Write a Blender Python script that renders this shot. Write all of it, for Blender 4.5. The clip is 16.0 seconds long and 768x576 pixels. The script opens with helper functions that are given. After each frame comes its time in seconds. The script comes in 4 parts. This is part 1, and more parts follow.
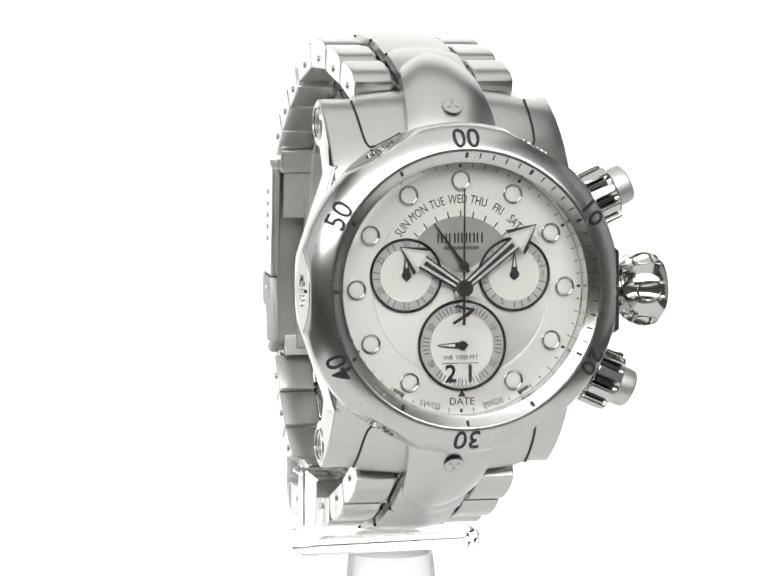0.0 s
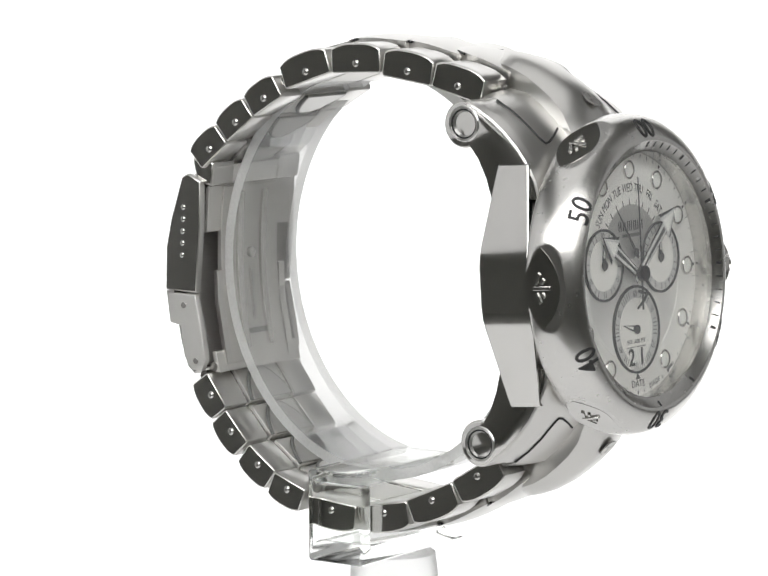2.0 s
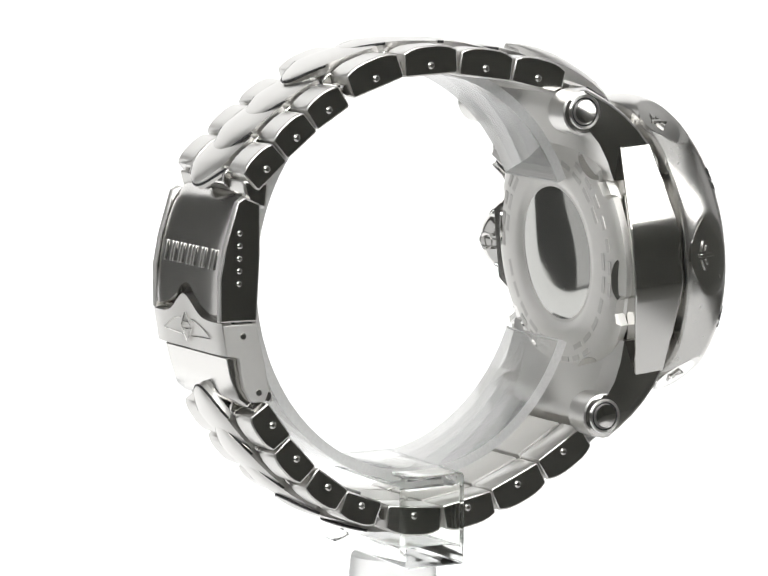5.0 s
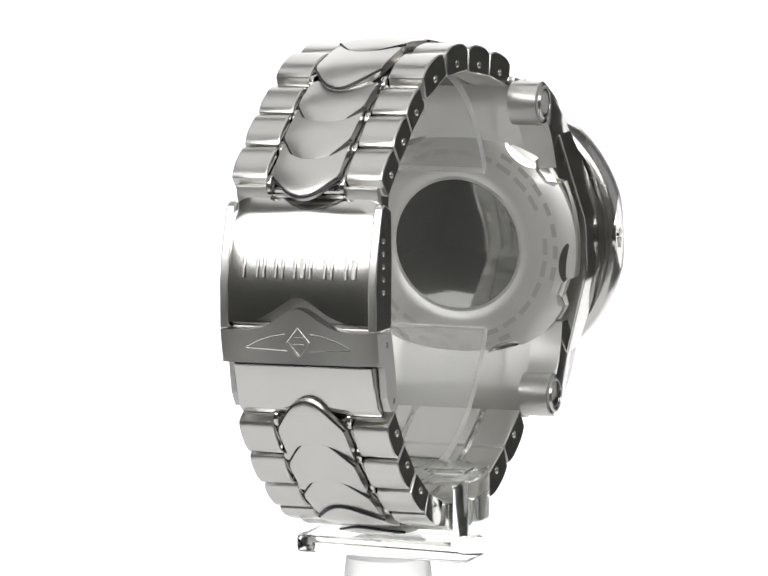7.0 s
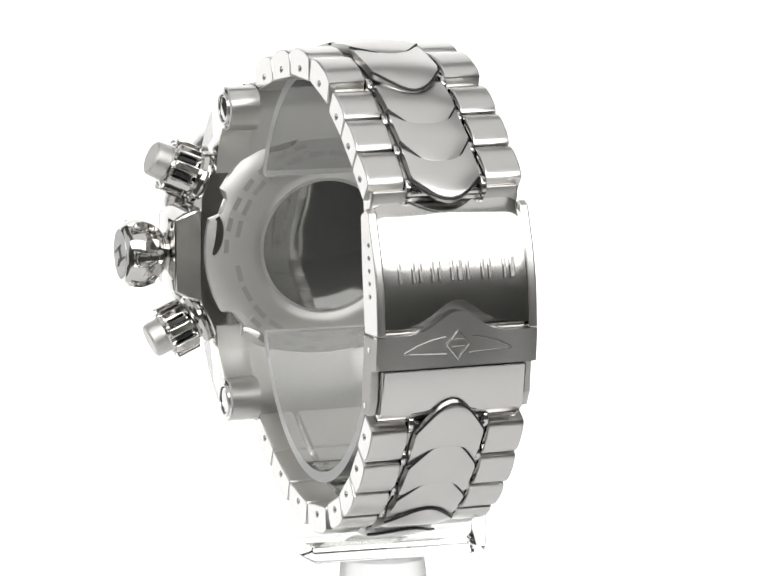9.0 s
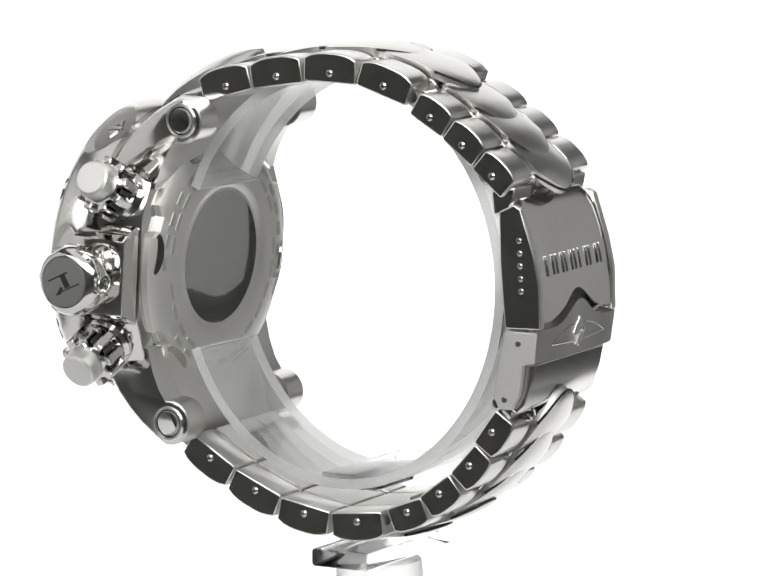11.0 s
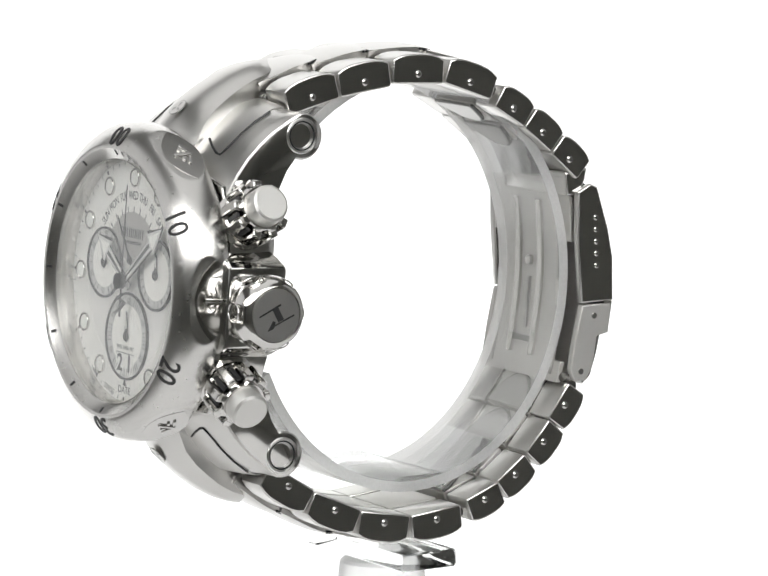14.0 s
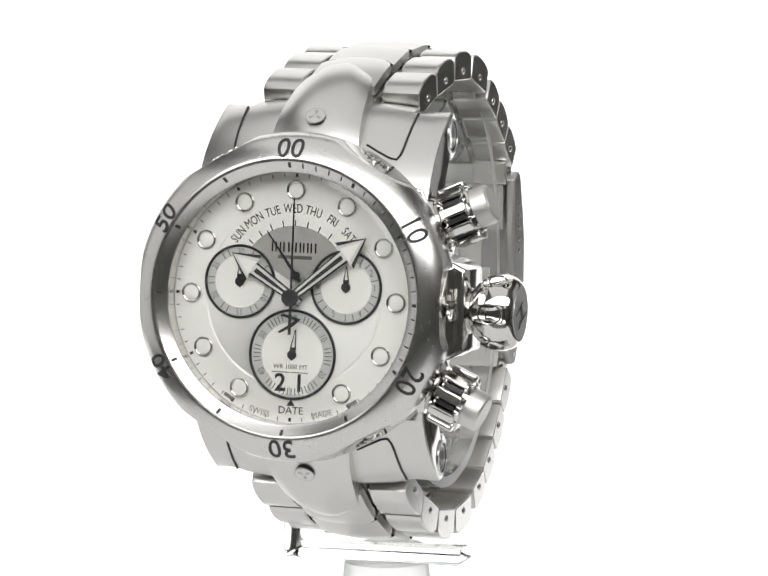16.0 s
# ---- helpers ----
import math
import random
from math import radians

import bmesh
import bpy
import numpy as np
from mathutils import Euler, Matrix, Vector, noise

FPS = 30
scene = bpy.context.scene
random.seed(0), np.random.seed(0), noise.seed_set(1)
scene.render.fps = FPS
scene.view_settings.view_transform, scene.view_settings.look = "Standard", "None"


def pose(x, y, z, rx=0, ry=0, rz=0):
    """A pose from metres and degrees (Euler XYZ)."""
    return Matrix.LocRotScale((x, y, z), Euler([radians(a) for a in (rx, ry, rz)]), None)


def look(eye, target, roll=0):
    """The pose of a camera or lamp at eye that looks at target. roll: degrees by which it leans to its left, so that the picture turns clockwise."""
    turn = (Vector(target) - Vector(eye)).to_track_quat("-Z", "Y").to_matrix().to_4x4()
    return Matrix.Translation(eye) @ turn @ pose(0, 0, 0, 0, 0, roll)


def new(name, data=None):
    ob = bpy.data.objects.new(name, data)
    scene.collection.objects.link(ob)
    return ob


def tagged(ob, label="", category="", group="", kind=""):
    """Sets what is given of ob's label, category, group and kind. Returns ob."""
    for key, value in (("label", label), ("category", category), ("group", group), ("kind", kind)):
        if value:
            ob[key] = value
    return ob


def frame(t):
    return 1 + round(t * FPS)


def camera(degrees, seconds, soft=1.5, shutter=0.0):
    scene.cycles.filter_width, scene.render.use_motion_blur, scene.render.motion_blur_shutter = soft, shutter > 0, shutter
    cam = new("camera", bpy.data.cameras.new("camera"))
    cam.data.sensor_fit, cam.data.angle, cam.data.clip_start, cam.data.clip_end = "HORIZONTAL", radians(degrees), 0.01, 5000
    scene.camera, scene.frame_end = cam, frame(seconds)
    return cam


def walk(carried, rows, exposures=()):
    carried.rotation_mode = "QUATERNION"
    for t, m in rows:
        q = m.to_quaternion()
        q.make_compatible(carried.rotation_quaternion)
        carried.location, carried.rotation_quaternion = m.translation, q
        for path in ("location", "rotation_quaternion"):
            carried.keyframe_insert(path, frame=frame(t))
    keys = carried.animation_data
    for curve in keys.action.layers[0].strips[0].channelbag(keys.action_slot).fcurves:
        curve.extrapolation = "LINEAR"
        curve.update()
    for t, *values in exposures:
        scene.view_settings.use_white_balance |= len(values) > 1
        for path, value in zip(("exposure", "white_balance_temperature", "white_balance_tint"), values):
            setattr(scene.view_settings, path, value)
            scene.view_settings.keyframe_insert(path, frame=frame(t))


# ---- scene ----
MM = 0.001

# ---------- camera ----------
DIST, RISE = 0.7, radians(7.378)
cam = camera(10.837, 16.0, soft=1.5)
EYE = Vector((0, -DIST * math.cos(RISE), DIST * math.sin(RISE)))


def aim(drift):
    """The target of the camera: the turning axis, with the slow lift of the tripod head, in units of 0.0854 mm."""
    q = drift * 0.0000854
    return look(EYE, (-0.00034, 0.133 * q, 0.991 * q), -0.206)


walk(cam, [(t, aim(d)) for t, d in ((0, -13.2), (2, -8.9), (4, -4.5), (6, -0.5), (8, 2.7), (10.3, 5.2), (12, 6.0), (14, 6.1), (16, 6.1))])

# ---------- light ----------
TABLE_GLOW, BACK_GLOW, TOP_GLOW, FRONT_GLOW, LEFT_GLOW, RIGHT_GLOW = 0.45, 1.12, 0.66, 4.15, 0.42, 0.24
world = bpy.data.worlds.new("studio")
scene.world = world
world.use_nodes = True
world.node_tree.nodes["Background"].inputs["Color"].default_value = (0.5, 0.5, 0.5, 1)
world.node_tree.nodes["Background"].inputs["Strength"].default_value = 0.04
scene.view_settings.exposure = 0.0

# ---------- the pose of the watch on the turning axis ----------
SPIN_START, SPIN_RATE = 17.799, 20.54
DIAL = Matrix.Translation(Vector((-3.34, -49.78, 5.14)) * MM)
YAW, TILT, LEAN = -3.52, -4.0, 0.92
LOCAL = DIAL @ Matrix.Rotation(radians(YAW), 4, "Z") @ Matrix.Rotation(radians(TILT), 4, "X") @ Matrix.Rotation(radians(LEAN), 4, "Y")
LOCAL_STAND = DIAL @ Matrix.Rotation(radians(YAW), 4, "Z")


# ---------- materials ----------
def material(name):
    m = bpy.data.materials.new(name)
    m.use_nodes = True
    t = m.node_tree
    return m, t, t.nodes["Principled BSDF"]


def link_nodes(t, a, out, b, inp):
    t.links.new(a.outputs[out], b.inputs[inp])


def metal(name, colour, rough, spread=0.05, grain=(1, 1, 1), scale=900.0, bump=0.0, stain=0.06):
    """A metal with fine grain (stretched for brushing), a broad uneven tint and slight relief."""
    m, t, b = material(name)
    b.inputs["Metallic"].default_value = 1.0
    co = t.nodes.new("ShaderNodeTexCoord")
    mp = t.nodes.new("ShaderNodeMapping")
    mp.inputs["Scale"].default_value = grain
    link_nodes(t, co, "Object", mp, "Vector")
    fine = t.nodes.new("ShaderNodeTexNoise")
    fine.inputs["Scale"].default_value, fine.inputs["Detail"].default_value = scale, 3.0
    link_nodes(t, mp, "Vector", fine, "Vector")
    broad = t.nodes.new("ShaderNodeTexNoise")
    broad.inputs["Scale"].default_value = 90.0
    link_nodes(t, co, "Object", broad, "Vector")
    r = t.nodes.new("ShaderNodeMapRange")
    r.inputs["To Min"].default_value, r.inputs["To Max"].default_value = max(0.0, rough - spread), rough + spread
    link_nodes(t, fine, "Fac", r, "Value")
    link_nodes(t, r, "Result", b, "Roughness")
    mix = t.nodes.new("ShaderNodeMix")
    mix.data_type = "RGBA"
    mix.inputs["A"].default_value = (*[c * (1 - stain) for c in colour], 1)
    mix.inputs["B"].default_value = (*[min(1, c * (1 + stain)) for c in colour], 1)
    link_nodes(t, broad, "Fac", mix, "Factor")
    link_nodes(t, mix, "Result", b, "Base Color")
    if bump:
        bp = t.nodes.new("ShaderNodeBump")
        bp.inputs["Strength"].default_value, bp.inputs["Distance"].default_value = bump, 0.00003
        link_nodes(t, fine, "Fac", bp, "Height")
        link_nodes(t, bp, "Normal", b, "Normal")
    return m


def paint(name, colour, rough, coat=0.0, metallic=0.0, stain=0.05):
    m, t, b = material(name)
    n = t.nodes.new("ShaderNodeTexNoise")
    n.inputs["Scale"].default_value, n.inputs["Detail"].default_value = 400.0, 4.0
    co = t.nodes.new("ShaderNodeTexCoord")
    link_nodes(t, co, "Object", n, "Vector")
    mix = t.nodes.new("ShaderNodeMix")
    mix.data_type = "RGBA"
    mix.inputs["A"].default_value = (*[c * (1 - stain) for c in colour], 1)
    mix.inputs["B"].default_value = (*[min(1, c * (1 + stain)) for c in colour], 1)
    link_nodes(t, n, "Fac", mix, "Factor")
    link_nodes(t, mix, "Result", b, "Base Color")
    b.inputs["Roughness"].default_value, b.inputs["Metallic"].default_value = rough, metallic
    b.inputs["Coat Weight"].default_value = coat
    return m


def clear(name, ior, rough=0.0, tint=(1, 1, 1)):
    m, t, b = material(name)
    b.inputs["Base Color"].default_value = (*tint, 1)
    b.inputs["Transmission Weight"].default_value = 1.0
    b.inputs["IOR"].default_value, b.inputs["Roughness"].default_value = ior, rough
    return m


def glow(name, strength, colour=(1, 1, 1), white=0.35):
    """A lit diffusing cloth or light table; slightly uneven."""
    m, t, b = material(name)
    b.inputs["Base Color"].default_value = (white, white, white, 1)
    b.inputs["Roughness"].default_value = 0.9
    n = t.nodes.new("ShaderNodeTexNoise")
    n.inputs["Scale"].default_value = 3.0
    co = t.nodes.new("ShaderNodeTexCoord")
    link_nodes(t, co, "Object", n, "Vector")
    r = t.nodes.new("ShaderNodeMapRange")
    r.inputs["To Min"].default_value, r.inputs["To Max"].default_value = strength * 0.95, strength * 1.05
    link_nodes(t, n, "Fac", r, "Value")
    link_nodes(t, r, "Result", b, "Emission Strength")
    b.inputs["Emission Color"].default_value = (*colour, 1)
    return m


STEEL = (0.64, 0.63, 0.608)
POLISHED = metal("polished_steel", STEEL, 0.1, 0.03)
SATIN = metal("satin_steel", STEEL, 0.31, 0.02, (1, 1, 6), 500.0, 0.0)
BRUSHED = metal("brushed_link_steel", STEEL, 0.29, 0.03, (1, 14, 14), 300.0, 0.01)
BEZEL_STEEL = metal("brushed_bezel_steel", STEEL, 0.26, 0.04, (1, 1, 1), 900.0, 0.0)
COVER_STEEL = metal("fine_brushed_cover_steel", STEEL, 0.16, 0.02, (1, 12, 12), 300.0, 0.0)
MATTE = metal("matte_steel", (0.69, 0.68, 0.655), 0.5, 0.04, (1, 1, 1), 900.0, 0.0)
DULL = metal("dull_steel", STEEL, 0.6, 0.05, (1, 1, 1), 900.0, 0.0)
SPUN = metal("turned_steel", STEEL, 0.2, 0.015, (1, 1, 1), 300.0, 0.0)
TURNED = metal("lathe_turned_steel", (0.76, 0.75, 0.73), 0.3, 0.02, (1, 1, 1), 300.0, 0.0)


def turned_grain(m, amount=0.85, turn=0.25):
    """Fine scratches stretch the gloss across them: rings round the local y axis (turn 0.25) or rays from it (turn 0)."""
    t = m.node_tree
    b = t.nodes["Principled BSDF"]
    b.inputs["Anisotropic"].default_value, b.inputs["Anisotropic Rotation"].default_value = amount, turn
    tan = t.nodes.new("ShaderNodeTangent")
    tan.direction_type, tan.axis = "RADIAL", "Y"
    link_nodes(t, tan, "Tangent", b, "Tangent")


turned_grain(TURNED, 0.95)
turned_grain(BEZEL_STEEL, 0.5)
ENGRAVED = paint("black_engraving", (0.02, 0.02, 0.02), 0.5)
PRINT = paint("black_print", (0.025, 0.025, 0.025), 0.45)
GREY_PRINT = paint("grey_print", (0.16, 0.16, 0.155), 0.5)
DIAL_SILVER = paint("silver_dial", (0.92, 0.91, 0.875), 0.5, 0.0, 0.3, 0.05)
DIAL_GREY = paint("silver_sunray_dial", (0.93, 0.92, 0.895), 0.5, 0.0, 0.7, 0.05)
DIAL_DARK = paint("dark_grey_dial", (0.5, 0.49, 0.47), 0.45, 0.0, 0.7, 0.08)
BAND_GREY = paint("grey_band", (0.6, 0.6, 0.585), 0.4, 0.0, 0.15, 0.05)
SUBDIAL = paint("white_subdial", (0.92, 0.91, 0.865), 0.4, 0.0, 0.05, 0.04)
WHITE_LACQUER = paint("white_lacquer", (0.8, 0.8, 0.78), 0.25, 0.3, 0.1)
LUME = paint("luminous_paint", (0.86, 0.86, 0.82), 0.5)
turned_grain(DIAL_GREY, 0.8, 0.0)
turned_grain(DIAL_SILVER, 0.6, 0.0)


def thin_glass(name, gloss):
    """A clear pane: see-through, with a mirror gloss that grows at grazing angles."""
    m = bpy.data.materials.new(name)
    m.use_nodes = True
    t = m.node_tree
    t.nodes.clear()
    out, mix = t.nodes.new("ShaderNodeOutputMaterial"), t.nodes.new("ShaderNodeMixShader")
    see, shine = t.nodes.new("ShaderNodeBsdfTransparent"), t.nodes.new("ShaderNodeBsdfGlossy")
    see.inputs["Color"].default_value = (0.995, 0.995, 0.99, 1)
    shine.inputs["Roughness"].default_value = 0.0
    lean, steep, amount = t.nodes.new("ShaderNodeLayerWeight"), t.nodes.new("ShaderNodeMath"), t.nodes.new("ShaderNodeMapRange")
    lean.inputs["Blend"].default_value = 0.5
    steep.operation = "POWER"
    steep.inputs[1].default_value = 3.2
    t.links.new(lean.outputs["Facing"], steep.inputs[0])
    t.links.new(steep.outputs[0], amount.inputs["Value"])
    amount.inputs["To Min"].default_value, amount.inputs["To Max"].default_value = gloss, 1.0
    t.links.new(amount.outputs["Result"], mix.inputs["Fac"])
    t.links.new(see.outputs[0], mix.inputs[1])
    t.links.new(shine.outputs[0], mix.inputs[2])
    t.links.new(mix.outputs[0], out.inputs["Surface"])
    return m


CRYSTAL = thin_glass("crystal", 0.06)


def hazy(name, haze, tint, uneven=0.6):
    """Clear plastic in thin walls: see-through, unevenly whitish, with a gloss that grows at grazing angles."""
    m = bpy.data.materials.new(name)
    m.use_nodes = True
    t = m.node_tree
    t.nodes.clear()
    out = t.nodes.new("ShaderNodeOutputMaterial")
    see, dull, shine = t.nodes.new("ShaderNodeBsdfTransparent"), t.nodes.new("ShaderNodeBsdfDiffuse"), t.nodes.new("ShaderNodeBsdfGlossy")
    see.inputs["Color"].default_value, dull.inputs["Color"].default_value = (*tint, 1), (0.95, 0.95, 0.94, 1)
    shine.inputs["Roughness"].default_value = 0.03
    mottle, spread = t.nodes.new("ShaderNodeTexNoise"), t.nodes.new("ShaderNodeMapRange")
    mottle.inputs["Scale"].default_value, mottle.inputs["Detail"].default_value = 120.0, 5.0
    spread.inputs["To Min"].default_value, spread.inputs["To Max"].default_value = haze * (1 - uneven), haze * (1 + uneven)
    t.links.new(mottle.outputs["Fac"], spread.inputs["Value"])
    through_light, both = t.nodes.new("ShaderNodeBsdfTranslucent"), t.nodes.new("ShaderNodeMixShader")
    through_light.inputs["Color"].default_value = (0.97, 0.97, 0.96, 1)
    both.inputs["Fac"].default_value = 0.6
    t.links.new(dull.outputs[0], both.inputs[1])
    t.links.new(through_light.outputs[0], both.inputs[2])
    a, b = t.nodes.new("ShaderNodeMixShader"), t.nodes.new("ShaderNodeMixShader")
    t.links.new(spread.outputs["Result"], a.inputs["Fac"])
    t.links.new(see.outputs[0], a.inputs[1])
    t.links.new(both.outputs[0], a.inputs[2])
    fr = t.nodes.new("ShaderNodeFresnel")
    fr.inputs["IOR"].default_value = 1.13
    t.links.new(fr.outputs[0], b.inputs["Fac"])
    t.links.new(a.outputs[0], b.inputs[1])
    t.links.new(shine.outputs[0], b.inputs[2])
    t.links.new(b.outputs[0], out.inputs["Surface"])
    return m


STRIP = hazy("strip_acrylic", 0.24, (0.99, 0.99, 0.985), 0.2)
STRIP_EDGE = hazy("whitish_acrylic_edge", 0.75, (0.99, 0.99, 0.985), 0.12)
BRACKET = clear("bracket_acrylic", 1.16, 0.08, (0.97, 0.985, 0.965))
FROSTED = clear("frosted_acrylic", 1.4, 0.35, (0.95, 0.95, 0.94))
FROSTED.node_tree.nodes["Principled BSDF"].inputs["Transmission Weight"].default_value = 0.8
DARK_GLASS = paint("dark_back_window", (0.42, 0.42, 0.4), 0.06, 0.0, 0.9)
CAP = metal("grey_satin_steel", (0.5, 0.495, 0.48), 0.4, 0.05)
FAINT_MARK = metal("faint_engraving", (0.57, 0.56, 0.54), 0.5, 0.05)
SOFT_MARK = metal("engraved_steel", (0.47, 0.465, 0.45), 0.5, 0.05)


# ---------- mesh helpers, in millimetres ----------
def part(name, bm, mat, parent=None, label="", sharp=22, m=None, mesh=None, cheeks=None):
    """Links a bmesh in millimetres as one mesh object under a thing or a part. cheeks: the finish of the faces that look to either side."""
    if mesh is None:
        bmesh.ops.recalc_face_normals(bm, faces=bm.faces)
        lim = radians(sharp)
        for f in bm.faces:
            f.smooth = True
            f.material_index = 1 if cheeks and abs(f.normal.x) > 0.96 else 0
        for e in bm.edges:
            e.smooth = len(e.link_faces) == 2 and e.calc_face_angle(0) < lim
        bmesh.ops.scale(bm, vec=(MM, MM, MM), verts=bm.verts)
        mesh = bpy.data.meshes.new(name)
        bm.to_mesh(mesh)
        bm.free()
        mesh.materials.append(mat)
        if cheeks:
            mesh.materials.append(cheeks)
    ob = new(name, mesh)
    if parent:
        ob.parent = parent
    if m is not None:
        ob.matrix_basis = m
    if label:
        tagged(ob, label)
    return ob


def shift(x, y, z):
    return Matrix.Translation(Vector((x, y, z)) * MM)


def loft(loops, cap=True, ring=False):
    bm = bmesh.new()
    rows = [[bm.verts.new(p) for p in lp] for lp in loops]
    n = len(rows[0])
    pairs = list(zip(rows, rows[1:])) + ([(rows[-1], rows[0])] if ring else [])
    for a, b in pairs:
        for i in range(n):
            j = (i + 1) % n
            bm.faces.new((a[i], a[j], b[j], b[i]))
    if cap and not ring:
        bm.faces.new(rows[0][::-1])
        bm.faces.new(rows[-1])
    return bm


def prism(poly, lo, hi, axis="x", bevel=0.0, segs=2, narrow=1.0):
    """A closed outline pushed out along an axis. poly: the two other coordinates, in the order of x, y, z."""
    def put(p, h):
        return {"x": (h, *p), "y": (p[0], h, p[1]), "z": (*p, h)}[axis]
    bm = loft([[put(p, lo) for p in poly], [put((p[0] * narrow, p[1]), hi) for p in poly]])
    if bevel:
        bmesh.ops.recalc_face_normals(bm, faces=bm.faces)
        es = [e for e in bm.edges if len(e.link_faces) == 2 and e.calc_face_angle(0) > radians(25)]
        bmesh.ops.bevel(bm, geom=es, offset=bevel, segments=segs, profile=0.5, affect="EDGES", clamp_overlap=True)
    return bm


def box(x0, x1, y0, y1, z0, z1, bevel=0.0):
    return prism([(y0, z0), (y1, z0), (y1, z1), (y0, z1)], x0, x1, "x", bevel)


def lathe(profile, n=96, closed=False, cut=None):
    """A turned body round the y axis; profile: (radius, y). cut(a, y): a limit of the radius at the angle a from 12 o'clock."""
    bm = bmesh.new()
    rows = []
    for k in range(n):
        a = 2 * math.pi * k / n
        row = []
        for r, y in profile:
            q = min(r, cut(a, y)) if cut else r
            row.append(bm.verts.new((q * math.sin(a), y, q * math.cos(a))) if r > 1e-6 else None)
        rows.append(row)
    poles = {}
    for j, (r, y) in enumerate(profile):
        if r <= 1e-6:
            poles[j] = bm.verts.new((0, y, 0))
    cnt = len(profile)
    for k in range(n):
        a, b = rows[k], rows[(k + 1) % n]
        for j in range(cnt if closed else cnt - 1):
            i = (j + 1) % cnt
            vs = [poles.get(j) or a[j], poles.get(i) or a[i], poles.get(i) or b[i], poles.get(j) or b[j]]
            vs = [v for q, v in enumerate(vs) if v not in vs[:q]]
            if len(vs) > 2:
                bm.faces.new(vs)
    return bm


def tube(points, r, n=8):
    """A round wire through points."""
    loops = []
    for i, p in enumerate(points):
        a, b = Vector(points[max(i - 1, 0)]), Vector(points[min(i + 1, len(points) - 1)])
        d = (b - a).normalized()
        u = d.orthogonal().normalized() if i == 0 else (u - d * u.dot(d)).normalized()
        w = d.cross(u)
        loops.append([Vector(p) + (u * math.cos(2 * math.pi * k / n) + w * math.sin(2 * math.pi * k / n)) * r for k in range(n)])
    return loft(loops)


def lettering(words, size, depth=0.04, bold=0.0):
    """A flat mesh of words in the built-in font, in millimetres, centred; x to the right, y up, z to the reader."""
    c = bpy.data.curves.new("lettering", "FONT")
    c.body, c.size, c.align_x, c.align_y = words, size, "CENTER", "CENTER"
    c.extrude, c.resolution_u, c.offset = depth, 3, bold
    ob = new("lettering", c)
    me = bpy.data.meshes.new_from_object(ob.evaluated_get(bpy.context.evaluated_depsgraph_get()))
    bpy.data.objects.remove(ob)
    bm = bmesh.new()
    bm.from_mesh(me)
    bpy.data.meshes.remove(me)
    return bm


def facing(x, y, z, turn=0.0, slope=0.0):
    """The pose, in mm, of something flat on the dial: its top turned clockwise by turn; slope leans its top to the back."""
    a, s = radians(turn), radians(slope)
    right = Vector((math.cos(a), 0, -math.sin(a)))
    up = Vector((math.sin(a) * math.cos(s), math.sin(s), math.cos(a) * math.cos(s)))
    out = right.cross(up)
    m = Matrix((right, up, out)).transposed().to_4x4()
    m.translation = Vector((x, y, z)) * MM
    return m


def flat(poly, depth=0.1):
    """A thin plate in the x-y plane, its top at z = depth."""
    return prism(poly, 0.0, depth, "z")


def circle(r, n=32, x=0.0, y=0.0):
    return [(x + r * math.cos(2 * math.pi * k / n), y + r * math.sin(2 * math.pi * k / n)) for k in range(n)]


def ring_plate(r0, r1, depth=0.1, n=64):
    bm = bmesh.new()
    rows = []
    for k in range(n):
        a = 2 * math.pi * k / n
        c, s = math.cos(a), math.sin(a)
        rows.append([bm.verts.new((r * c, r * s, z)) for r, z in ((r0, 0), (r1, 0), (r1, depth), (r0, depth))])
    for k in range(n):
        a, b = rows[k], rows[(k + 1) % n]
        for j in range(4):
            bm.faces.new((a[j], a[(j + 1) % 4], b[(j + 1) % 4], b[j]))
    return bm


# ---------- the studio ----------
def panel(name, x0, x1, y0, y1, z0, z1, mat, label, category):
    bm = box(x0, x1, y0, y1, z0, z1)
    return tagged(part(name, bm, mat), label, category, kind="structure")


